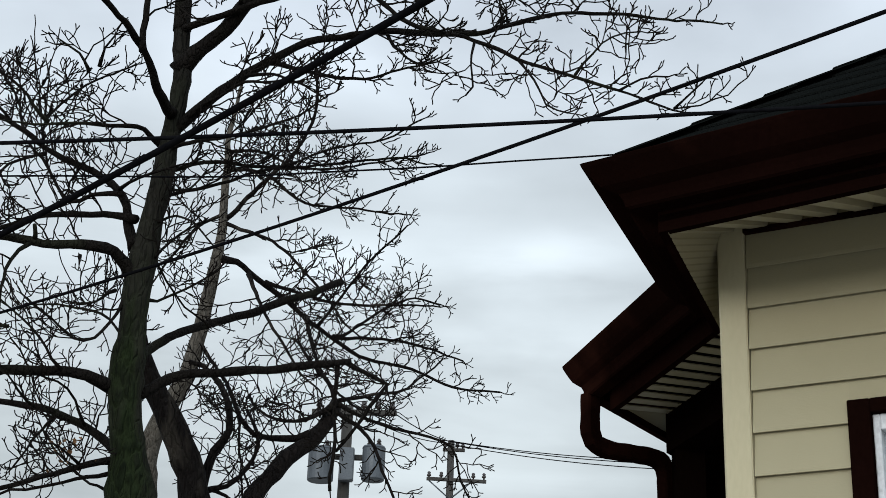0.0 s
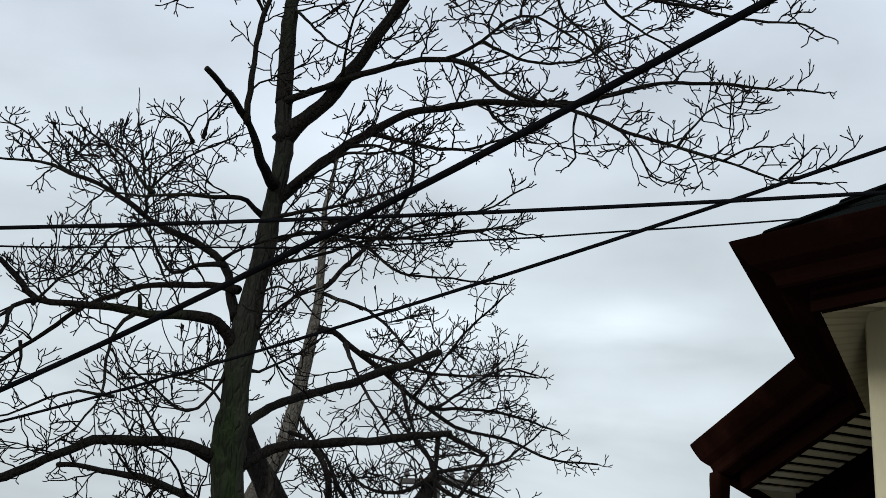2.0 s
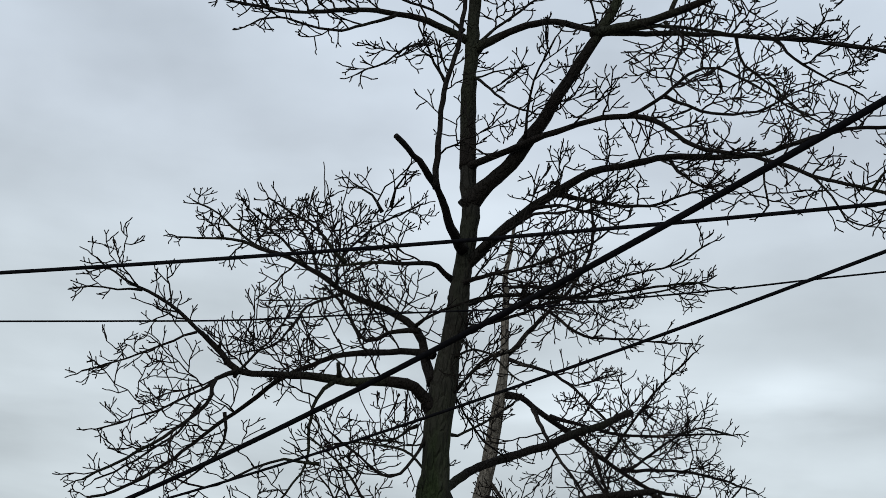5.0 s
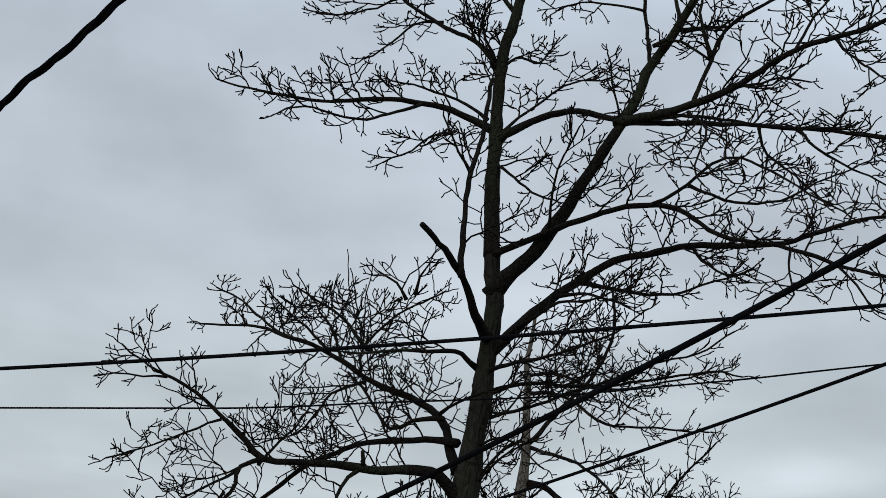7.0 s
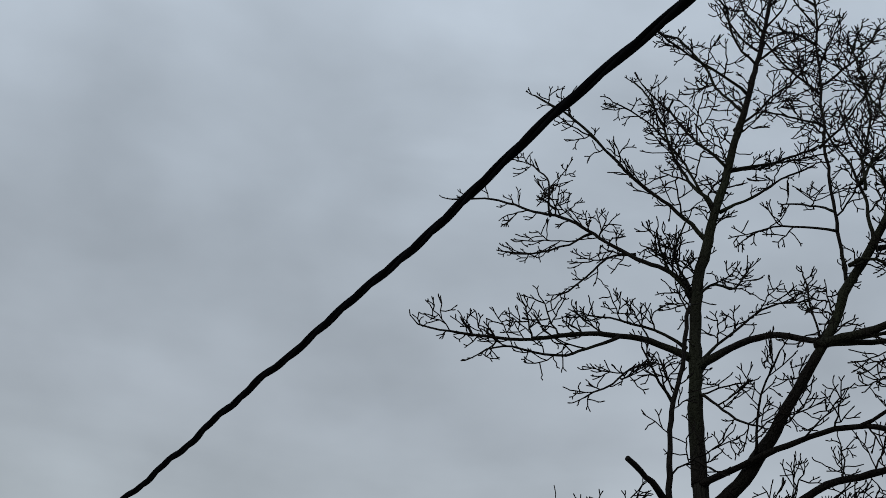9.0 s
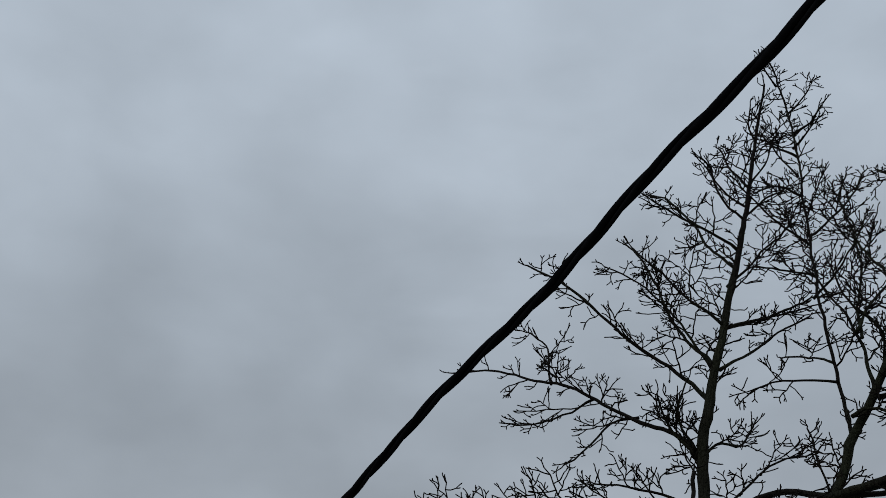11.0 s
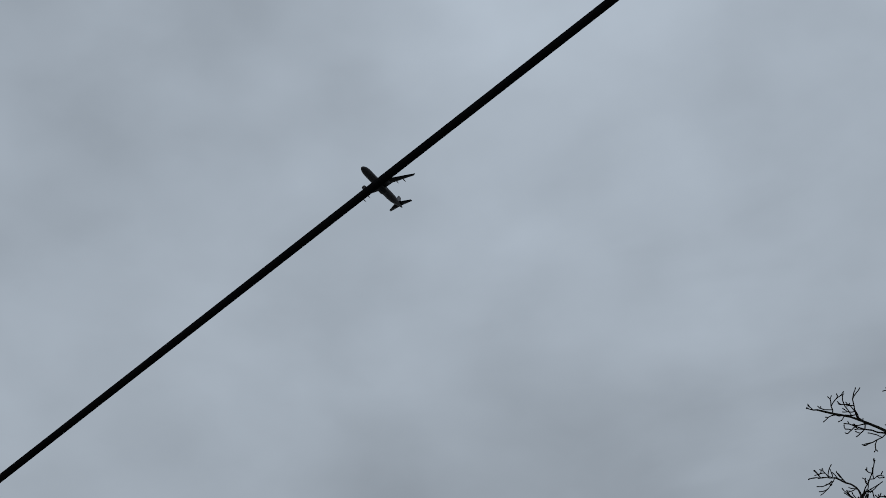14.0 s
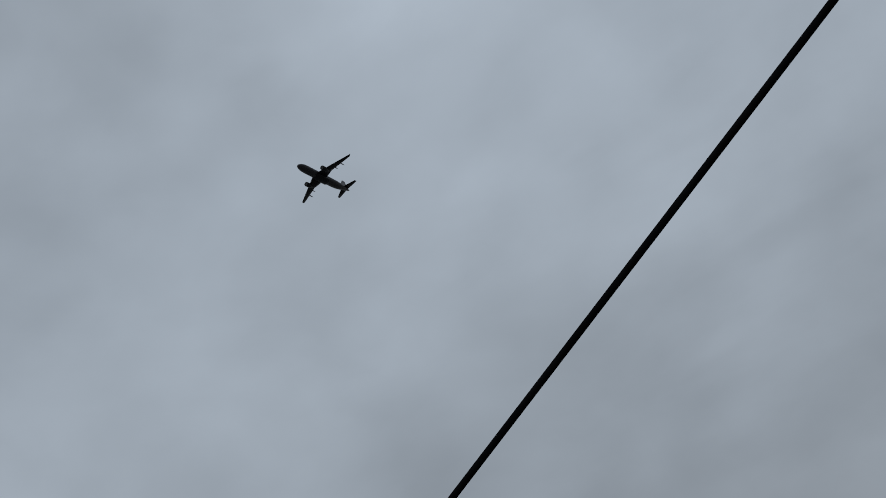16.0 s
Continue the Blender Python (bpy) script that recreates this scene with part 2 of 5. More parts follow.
def part_py(name, verts, faces, mat, parent, label="", smooth=True):
    ob = new(name, mesh_of(name, verts, faces, mat, smooth))
    ob.parent = parent
    if label:
        ob["label"] = label
    return ob


def thing(name, label, category, group="", at=(0, 0, 0), kind=""):
    ob = new(name)
    ob.location = at
    return tagged(ob, label, category, group, kind)


def V(*a):
    return Vector(a)


def smooth_line(pts, step):
    """A Catmull-Rom line through the points, with parameters 0 to 1."""
    pts = [Vector(p) for p in pts]
    ext = [2 * pts[0] - pts[1]] + pts + [2 * pts[-1] - pts[-2]]
    out = []
    for i in range(len(pts) - 1):
        a, b, c, d = ext[i:i + 4]
        n = max(1, int((c - b).length / step))
        for k in range(n):
            t = k / n
            out.append(0.5 * ((2 * b) + (c - a) * t + (2 * a - 5 * b + 4 * c - d) * t * t + (3 * b - a - 3 * c + d) * t ** 3))
    out.append(pts[-1])
    return out


def tube(verts, faces, line, radii, sides, rough=0.0, cap=True):
    """Adds a tapered tube along a line to the lists."""
    start = len(verts)
    n = len(line)
    ref = Vector((0.31, 0.95, 0.05))
    for i, p in enumerate(line):
        tan = (line[min(i + 1, n - 1)] - line[max(i - 1, 0)])
        if tan.length < 1e-9:
            tan = Vector((0, 0, 1))
        tan.normalize()
        x = ref - tan * ref.dot(tan)
        if x.length < 1e-4:
            x = Vector((1, 0, 0)) - tan * tan.x
        x.normalize()
        ref = x
        y = tan.cross(x)
        for k in range(sides):
            a = 2 * math.pi * k / sides
            r = radii[i]
            if rough:
                q = p * 3.1 + Vector((math.cos(a), math.sin(a), 0)) * 0.7
                r *= 1 + rough * noise.noise(q) + 0.6 * rough * noise.noise(q * 3.3)
            verts.append(p + (x * math.cos(a) + y * math.sin(a)) * r)
    for i in range(n - 1):
        for k in range(sides):
            a, b = start + i * sides + k, start + i * sides + (k + 1) % sides
            faces.append((a, b, b + sides, a + sides))
    if cap:
        faces.append(tuple(start + (n - 1) * sides + k for k in range(sides)))
        faces.append(tuple(start + k for k in reversed(range(sides))))


def prism(bm, quad_low, quad_high):
    """A closed solid between two polygons of the same number of corners."""
    lo = [bm.verts.new(p) for p in quad_low]
    hi = [bm.verts.new(p) for p in quad_high]
    n = len(lo)
    bm.faces.new(lo[::-1])
    bm.faces.new(hi)
    for k in range(n):
        bm.faces.new((lo[k], lo[(k + 1) % n], hi[(k + 1) % n], hi[k]))


def box(bm, centre, size, turn=None):
    m = Matrix.Translation(centre) @ (turn.to_4x4() if turn else Matrix()) @ Matrix.Diagonal((*size, 1))
    bmesh.ops.create_cube(bm, size=1, matrix=m)


def sweep(profiles, bm, closed=True):
    """Faces between profile rings of equal length, with end caps."""
    rings = [[bm.verts.new(p) for p in ring] for ring in profiles]
    n = len(rings[0])
    for a, b in zip(rings, rings[1:]):
        for k in range(n if closed else n - 1):
            bm.faces.new((a[k], a[(k + 1) % n], b[(k + 1) % n], b[k]))
    if closed:
        bm.faces.new(rings[0][::-1])
        bm.faces.new(rings[-1])


# ---- ground ----
bm = bmesh.new()
bmesh.ops.create_grid(bm, x_segments=60, y_segments=60, size=2500)
for v in bm.verts:
    d = math.hypot(v.co.x, v.co.y)
    v.co.z = -0.02 + 0.004 * max(d - 60, 0) * noise.noise(Vector((v.co.x, v.co.y, 0)) * 0.002)
ground = part("ground", bm, GROUND, None)
tagged(ground, "worn grey paved ground reaching to the horizon", "ground", kind="structure")

# ---- trees ----
rng = random.Random(7)
TWIGS = {}
BARKS = {}


def tree(name, label, bark):
    ob = thing(name, label, "tree")
    TWIGS[ob.name] = ([], [])
    BARKS[ob.name] = bark
    return ob


def thin_tube(verts, faces, line, radii):
    """A three-sided tapered twig, without end caps."""
    start, n = len(verts), len(line)
    for i, p in enumerate(line):
        tan = (line[min(i + 1, n - 1)] - line[max(i - 1, 0)]).normalized()
        x = tan.cross(Vector((0.31, 0.95, 0.05)))
        x = x.normalized() if x.length > 1e-3 else Vector((1, 0, 0))
        y = tan.cross(x)
        r = radii[i]
        verts += [p + x * r, p + (y * 0.866 - x * 0.5) * r, p - (y * 0.866 + x * 0.5) * r]
    for i in range(n - 1):
        for k in range(3):
            a, b = start + i * 3 + k, start + i * 3 + (k + 1) % 3
            faces.append((a, b, b + 3, a + 3))


NODE = 0.060       # usual way between two buds on a twig


def spray(vs, fs, start, way, length, r0, level, flat):
    """A zigzag twig that sends side twigs out to both hands in turn, nearly in one fan, and ends in a budded fork."""
    # low, shaded twigs are thinner and longer between the buds than those of the crown's top
    high = min(max((start.z - 5.5) / 4.5, 0.0), 1.0)
    slim, node = 0.78 + 0.22 * high, NODE * (1.2 - 0.15 * high)
    n = max(2, round(length / node)) if length < 0.42 else max(6, round(length / (node * 1.4)))
    d, p = way.normalized(), start.copy()
    sgn = 1 if rng.random() < 0.5 else -1
    line, kids = [p.copy()], []
    for i in range(n):
        across = flat.cross(d)
        across = across.normalized() if across.length > 1e-3 else Vector((1, 0, 0))
        d = (d + across * (sgn * rng.uniform(0.12, 0.50)) + Vector((rng.gauss(0, 0.10), rng.gauss(0, 0.10), rng.gauss(0, 0.10) + 0.065))).normalized()
        p = p + d * (length / n) * rng.uniform(0.75, 1.25)
        line.append(p.copy())
        if level > 0 and i < n - 1 and rng.random() < 0.80:
            turn = radians(rng.uniform(32, 68))
            side = d * math.cos(turn) - across * (sgn * math.sin(turn)) + flat * rng.gauss(0, 0.28)
            rest = length * (1 - (i + 1) / n)
            kids.append((p.copy(), side, rng.uniform(0.45, 0.9) * rest + rng.uniform(0.02, 0.06)))
        sgn = -sgn
    r1 = 0.0064
    radii = [(r0 + (r1 - r0) * (i / n) ** 0.8) * slim for i in range(n + 1)]
    thin_tube(vs, fs, line, radii)
    for k, (q, side, ln) in enumerate(kids):
        spray(vs, fs, q, side, min(ln, 0.42), max(min(r0 * 0.78, 0.0080), 0.0064), level - 1 if ln > 0.09 else 0, (flat + Vector((rng.gauss(0, 0.25), rng.gauss(0, 0.25), rng.gauss(0, 0.25)))).normalized())
    # a short fork with swollen buds
    for sg in (-1, 1):
        if rng.random() < 0.80:
            w = (d + flat.cross(d) * (sg * rng.uniform(0.25, 0.85)) + Vector((0, 0, 0.15))).normalized()
            ln = rng.uniform(0.026, 0.065)
            q = p + w * ln * 0.5 + Vector((0, 0, rng.uniform(0, 0.006)))
            e = q + (w + Vector((rng.gauss(0, 0.3), 0, rng.uniform(0, 0.5)))).normalized() * ln * 0.5
            thin_tube(vs, fs, [p, q, e, e + (e - q) * 0.35], [r * slim for r in (0.0064, 0.0058, 0.0070, 0.0034)])


def fan_normal(tan):
    """The way across the fan of a spray: most fans lie open to the street."""
    q = Vector((rng.gauss(0, 0.45), -1.0 + rng.gauss(0, 0.35), rng.gauss(0, 0.5)))
    q -= tan * q.dot(tan)
    return q.normalized() if q.length > 0.15 else Vector((0, -1, 0))


def tips(vs, fs, line, gap, reach):
    """Short sprays along a line, to both sides in turn."""
    run, nxt, sgn = 0.0, gap * rng.uniform(0.4, 1.0), 1
    total = sum((b - a).length for a, b in zip(line, line[1:]))
    for a, b in zip(line, line[1:]):
        seg = (b - a).length
        while nxt < run + seg:
            tan = (b - a).normalized()
            flat = fan_normal(tan)
            turn = radians(rng.uniform(32, 62))
            w = tan * math.cos(turn) + flat.cross(tan) * (sgn * math.sin(turn)) + Vector((0, 0, 0.12))
            spray(vs, fs, a.lerp(b, (nxt - run) / seg), w, reach * rng.uniform(0.4, 1.3) * (1.1 - 0.5 * nxt / total), 0.0074, 1, flat)
            sgn = -sgn
            nxt += gap * rng.uniform(0.5, 1.5)
        run += seg


def limb(parent, name, r0, r1, density, pts, girth=()):
    line = smooth_line(pts, 0.09)
    n = len(line)
    if r0 < 0.06:
        r0, r1 = r0 * 0.9, r1 * 0.95
    thick = r0 > 0.03
    for i in range(1, n - 1):
        k = 0.022 if thick else 0.028
        q = line[i] * 2.3
        w = line[i] * 7.0
        line[i] = line[i] + Vector((noise.noise(q), noise.noise(q + V(9, 0, 0)), noise.noise(q + V(0, 9, 0)))) * k + Vector((noise.noise(w), noise.noise(w + V(9, 0, 0)), noise.noise(w + V(0, 9, 0)))) * k * 0.55
    radii = [(r0 + (r1 - r0) * (i / (n - 1)) ** 0.85) * (1 + 0.10 * noise.noise(line[i] * 5.0) + 0.10 * noise.noise(line[i] * 11.0)) for i in range(n)]
    for i in range(n):
        # swellings and the root flare of a thick stem: (height, radius)
        for (z0, g0), (z1, g1) in zip(girth, girth[1:]):
            if z0 <= line[i].z < z1:
                f = (line[i].z - z0) / (z1 - z0)
                radii[i] = (g0 + (g1 - g0) * f * f * (3 - 2 * f)) * (1 + 0.05 * noise.noise(line[i] * 9.0))
    if name != "trunk":
        # the collar where a limb leaves its stem
        run = 0.0
        for i in range(n):
            radii[i] *= 1 + (0.35 if r0 < 0.075 else 0.0) * math.exp(-run / (3.0 * r0 + 0.03))
            if i < n - 1:
                run += (line[i + 1] - line[i]).length
    vs, fs = [], []
    tube(vs, fs, line, radii, 20 if r0 > 0.12 else 12 if thick else 7, rough=0.17 if r0 > 0.1 else 0.2 if thick else 0.12)
    bark = BARKS[parent.name]
    part_py(name, vs, fs, bark[0] if name == "trunk" else bark[1], parent)
    if density <= 0:
        return
    tv, tf = TWIGS[parent.name]
    total = sum((b - a).length for a, b in zip(line, line[1:]))
    # the lower crown is thicker with twigs than the top
    low = 1.0 - min(max((line[n // 2].z - 5.5) / 4.0, 0.0), 1.0)
    count = max(1, round(total * (0.5 + 0.55 * min(density, 1.6) if density > 0.5 else density) * (2.25 + 1.0 * low)))
    sgn = 1
    for c in range(count):
        s = 0.14 + 0.84 * (c + rng.random()) / count
        i = min(int(s * (n - 1)), n - 2)
        tan = (line[i + 1] - line[i]).normalized()
        flat = fan_normal(tan)
        turn = radians(rng.uniform(28, 62))
        out = flat.cross(tan)
        # more of the sprays rise from the upper side of a lying limb
        sgn = (1 if out.z > 0 else -1) if rng.random() < 0.32 + 0.25 * abs(out.z) else -sgn
        w = tan * math.cos(turn) + out * (sgn * math.sin(turn)) + Vector((0, 0, 0.25))
        spray(tv, tf, line[i], w, (rng.uniform(0.22, 0.54) if rng.random() < 0.74 else rng.uniform(0.5, 0.76)) * (1.25 - 0.75 * s), min(radii[i] * 0.75, 0.0115), 2, flat)
    tips(tv, tf, line[int(n * 0.3):], 0.19, 0.18)
    if r1 < 0.02:
        tan = (line[-1] - line[-2]).normalized()
        spray(tv, tf, line[-1], tan, 0.10, min(r1, 0.009), 2, fan_normal(tan))


def finish(parent, mat):
    tv, tf = TWIGS[parent.name]
    ob = part_py("crown", tv, tf, mat, parent, "fine forked twigs, bare in winter, coloured dark as if backlit", smooth=False)
    ob["kind"] = "stuff"


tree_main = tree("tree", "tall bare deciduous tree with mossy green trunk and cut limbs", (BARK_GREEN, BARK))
limb(tree_main, "trunk", 0.25, 0.066, 0, [(-2.15, 11.7, -0.05), (-2.17, 11.7, 1.0), (-2.2, 11.7, 2.3), (-2.21, 11.70, 3.57), (-2.27, 11.70, 3.95), (-2.31, 11.70, 4.29), (-2.38, 11.70, 4.65), (-2.44, 11.70, 5.10), (-2.43, 11.70, 5.47), (-2.45, 11.70, 5.95), (-2.41, 11.70, 6.44), (-2.37, 11.70, 6.90), (-2.32, 11.70, 7.37), (-2.28, 11.70, 7.89), (-2.32, 11.70, 8.40)], ((-0.2, 0.30), (0.3, 0.26), (3.57, 0.211), (3.95, 0.203), (4.30, 0.182), (4.47, 0.156), (4.65, 0.146), (4.83, 0.135), (5.01, 0.131), (5.15, 0.138), (5.28, 0.132), (5.42, 0.137), (5.54, 0.114), (5.76, 0.108), (6.04, 0.111), (6.44, 0.113)))
limb(tree_main, "limb", 0.075, 0.012, 0.8, [(-2.32, 11.70, 8.38), (-2.36, 11.70, 8.86), (-2.35, 11.70, 9.29), (-2.35, 11.70, 9.73), (-2.34, 11.70, 10.45), (-2.28, 11.70, 10.79), (-2.20, 11.70, 11.20), (-2.15, 11.70, 11.39), (-1.99, 11.70, 12.03), (-1.84, 11.70, 12.67), (-1.68, 11.70, 13.34), (-1.54, 11.70, 14.00), (-1.43, 11.70, 14.61), (-1.33, 11.70, 15.11), (-1.24, 11.70, 15.53)])
limb(tree_main, "limb", 0.067, 0.014, 0.6, [(-2.32, 11.70, 7.98), (-1.95, 11.64, 8.40), (-1.70, 11.58, 8.75), (-1.44, 11.52, 9.18), (-1.16, 11.47, 9.64), (-0.96, 11.41, 10.09), (-0.73, 11.35, 10.46), (-0.53, 11.29, 10.81), (-0.21, 11.23, 11.41), (0.14, 11.18, 11.93), (0.43, 11.12, 12.36), (0.77, 11.06, 12.91), (1.10, 11.00, 13.49)])
limb(tree_main, "limb", 0.021, 0.011, 1.0, [(-0.92, 11.45, 10.24), (-0.94, 11.54, 10.50), (-0.98, 11.64, 11.12), (-1.02, 11.73, 12.01), (-1.04, 11.82, 13.13), (-1.02, 11.92, 14.09), (-1.03, 12.01, 15.03), (-1.13, 12.11, 16.07), (-1.19, 12.20, 16.57)])
limb(tree_main, "limb", 0.045, 0.016, 1.0, [(-1.18, 11.46, 9.61), (-0.72, 11.24, 9.56), (-0.22, 11.03, 9.63), (0.27, 10.82, 9.81), (0.74, 10.62, 9.85), (1.04, 10.41, 9.81), (1.35, 10.20, 9.85)])
limb(tree_main, "limb", 0.033, 0.008, 1.0, [(-1.25, 11.45, 9.60), (-0.57, 11.38, 9.52), (0.06, 11.31, 9.42), (0.64, 11.24, 9.30), (1.10, 11.17, 9.16), (1.46, 11.11, 9.02), (1.85, 11.04, 8.93), (1.99, 10.97, 8.88), (2.20, 10.90, 8.71)])
limb(tree_main, "limb", 0.020, 0.013, 1.0, [(-1.10, 11.45, 9.61), (-0.47, 11.64, 9.78), (0.29, 11.82, 9.74), (1.14, 12.01, 9.76), (1.52, 12.20, 9.75)])
limb(tree_main, "limb", 0.024, 0.013, 1.0, [(-0.55, 11.30, 9.65), (-0.38, 11.37, 10.21), (-0.24, 11.43, 10.60), (0.06, 11.50, 10.88), (0.39, 11.57, 11.08), (0.82, 11.63, 11.13), (1.29, 11.70, 11.21)])
limb(tree_main, "limb", 0.025, 0.017, 0.3, [(-0.64, 11.40, 10.57), (-0.42, 11.35, 10.56), (-0.23, 11.30, 10.52)])
limb(tree_main, "limb", 0.021, 0.009, 0.8, [(-0.38, 11.30, 10.18), (-0.45, 11.23, 10.51), (-0.45, 11.17, 10.82), (-0.46, 11.10, 11.11)])
limb(tree_main, "limb", 0.021, 0.010, 0.8, [(-0.65, 11.40, 10.69), (-0.68, 11.55, 11.27), (-0.73, 11.70, 11.61), (-0.91, 11.85, 12.25), (-1.09, 12.00, 12.80)])
limb(tree_main, "limb", 0.018, 0.009, 0.8, [(-0.72, 11.40, 11.38), (-0.55, 11.47, 11.77), (-0.29, 11.55, 12.07), (0.01, 11.62, 12.41), (0.26, 11.70, 12.77)])
limb(tree_main, "limb", 0.017, 0.009, 0.8, [(-0.53, 11.40, 10.92), (-0.48, 11.17, 11.13), (-0.73, 10.93, 11.34), (-0.82, 10.70, 11.63)])
limb(tree_main, "limb", 0.018, 0.008, 0.8, [(-0.13, 11.20, 11.55), (0.10, 11.03, 11.40), (0.28, 10.87, 11.11), (0.46, 10.70, 10.97)])
limb(tree_main, "limb", 0.018, 0.010, 1.1, [(0.14, 11.20, 11.95), (0.24, 11.38, 12.53), (0.17, 11.55, 13.11), (-0.07, 11.72, 13.67), (-0.21, 11.90, 13.97)])
limb(tree_main, "limb", 0.018, 0.009, 1.1, [(0.43, 11.10, 12.34), (0.67, 10.97, 12.29), (0.87, 10.83, 12.01), (1.06, 10.70, 11.73)])
limb(tree_main, "limb", 0.018, 0.008, 1.1, [(0.10, 11.20, 11.91), (0.36, 10.97, 11.70), (0.62, 10.73, 11.35), (0.80, 10.50, 11.19)])
limb(tree_main, "limb", 0.014, 0.010, 1.1, [(0.77, 11.10, 12.92), (0.66, 11.40, 13.63), (0.53, 11.70, 13.76)])
limb(tree_main, "limb", 0.014, 0.009, 1.1, [(0.84, 11.10, 13.03), (1.00, 10.80, 12.60), (1.18, 10.50, 12.41)])
limb(tree_main, "limb", 0.017, 0.008, 1.1, [(-0.51, 11.30, 10.88), (-0.20, 11.10, 10.88), (0.26, 10.90, 10.83), (0.76, 10.70, 10.73)])
limb(tree_main, "limb", 0.018, 0.010, 1.1, [(-0.68, 11.40, 11.30), (-0.68, 11.62, 11.83), (-0.56, 11.85, 12.71), (-0.66, 12.07, 13.79), (-0.54, 12.30, 14.44)])
limb(tree_main, "limb", 0.018, 0.010, 1.1, [(-0.31, 11.40, 11.87), (-0.41, 11.60, 12.37), (-0.56, 11.80, 12.91), (-0.59, 12.00, 13.44)])
limb(tree_main, "limb", 0.015, 0.010, 1.1, [(-1.04, 11.90, 13.21), (-0.79, 12.03, 13.53), (-0.52, 12.17, 13.94), (-0.36, 12.30, 14.40)])
limb(tree_main, "limb", 0.014, 0.009, 1.1, [(-1.04, 11.90, 12.63), (-1.30, 11.65, 12.54), (-1.55, 11.40, 12.45)])
limb(tree_main, "limb", 0.015, 0.010, 1.1, [(-1.03, 11.90, 13.81), (-1.25, 11.65, 13.78), (-1.48, 11.40, 13.50)])
limb(tree_main, "limb", 0.016, 0.011, 1.1, [(-1.03, 12.10, 15.03), (-0.82, 11.95, 15.00), (-0.66, 11.80, 15.08)])
limb(tree_main, "limb", 0.016, 0.011, 1.1, [(-1.03, 12.10, 14.65), (-1.27, 12.20, 15.01), (-1.42, 12.30, 15.36)])
limb(tree_main, "limb", 0.015, 0.010, 1.1, [(-1.65, 11.70, 13.41), (-1.85, 11.53, 13.64), (-1.92, 11.37, 14.02), (-1.99, 11.20, 14.00)])
limb(tree_main, "limb", 0.015, 0.011, 1.1, [(-1.56, 11.70, 13.91), (-1.80, 11.95, 14.60), (-1.91, 12.20, 15.18)])
limb(tree_main, "limb", 0.019, 0.010, 1.4, [(-1.77, 11.70, 13.02), (-1.99, 11.50, 13.13), (-2.25, 11.30, 13.25), (-2.54, 11.10, 13.42)])
limb(tree_main, "limb", 0.015, 0.010, 1.1, [(-1.65, 11.70, 13.50), (-1.40, 11.90, 13.90), (-1.23, 12.10, 14.15)])
limb(tree_main, "limb", 0.016, 0.009, 1.1, [(0.30, 11.10, 10.02), (0.54, 11.23, 10.52), (0.79, 11.37, 10.94), (0.93, 11.50, 11.32)])
limb(tree_main, "limb", 0.016, 0.008, 1.4, [(0.68, 10.90, 10.02), (0.84, 10.60, 9.50), (1.00, 10.30, 9.11)])
limb(tree_main, "limb", 0.016, 0.008, 1.4, [(-0.21, 11.20, 9.75), (0.20, 11.35, 9.94), (0.50, 11.50, 10.01)])
limb(tree_main, "limb", 0.016, 0.007, 1.2, [(-0.59, 11.20, 9.51), (-0.44, 11.03, 9.20), (-0.55, 10.87, 8.75), (-0.47, 10.70, 8.41)])
limb(tree_main, "limb", 0.016, 0.008, 1.2, [(0.01, 11.30, 9.44), (0.09, 11.43, 9.20), (0.32, 11.57, 9.04), (0.55, 11.70, 8.88)])
limb(tree_main, "limb", 0.017, 0.008, 1.2, [(0.38, 11.70, 9.64), (0.59, 11.60, 9.28), (0.84, 11.50, 9.02), (1.05, 11.40, 8.83)])
limb(tree_main, "limb", 0.016, 0.008, 1.0, [(-2.51, 11.40, 9.07), (-2.64, 11.20, 9.28), (-2.72, 11.00, 9.42)])
limb(tree_main, "limb", 0.012, 0.008, 1.4, [(-2.66, 11.10, 9.30), (-2.83, 10.97, 9.16), (-2.94, 10.83, 8.93), (-3.15, 10.70, 8.73)])
limb(tree_main, "limb", 0.011, 0.008, 1.4, [(-4.83, 10.80, 6.82), (-4.99, 10.75, 6.93), (-5.16, 10.70, 7.03)])
limb(tree_main, "limb", 0.011, 0.007, 1.4, [(-4.77, 10.80, 6.78), (-4.90, 10.65, 6.72), (-5.11, 10.50, 6.67)])
limb(tree_main, "limb", 0.050, 0.021, 0.0, [(-2.32, 11.62, 7.54), (-2.36, 11.22, 7.53), (-2.42, 10.85, 7.68), (-2.52, 10.47, 7.73), (-2.65, 10.10, 7.74)])
limb(tree_main, "limb", 0.029, 0.020, 0.3, [(-2.41, 10.70, 7.61), (-2.41, 10.72, 8.09), (-2.40, 10.74, 8.55), (-2.34, 10.76, 8.84), (-2.31, 10.78, 9.21), (-2.27, 10.80, 9.64)])
limb(tree_main, "limb", 0.038, 0.008, 1.7, [(-2.35, 11.71, 9.72), (-2.64, 11.57, 9.82), (-2.83, 11.45, 9.85), (-3.18, 11.32, 9.85), (-3.53, 11.20, 9.77), (-3.76, 11.07, 9.67), (-4.04, 10.95, 9.63), (-4.37, 10.82, 9.63), (-4.74, 10.70, 9.68)])
limb(tree_main, "limb", 0.017, 0.008, 1.0, [(-2.96, 11.30, 9.78), (-3.24, 11.14, 9.55), (-3.40, 10.98, 9.38), (-3.67, 10.82, 9.34), (-3.89, 10.66, 9.30), (-4.06, 10.50, 9.14)])
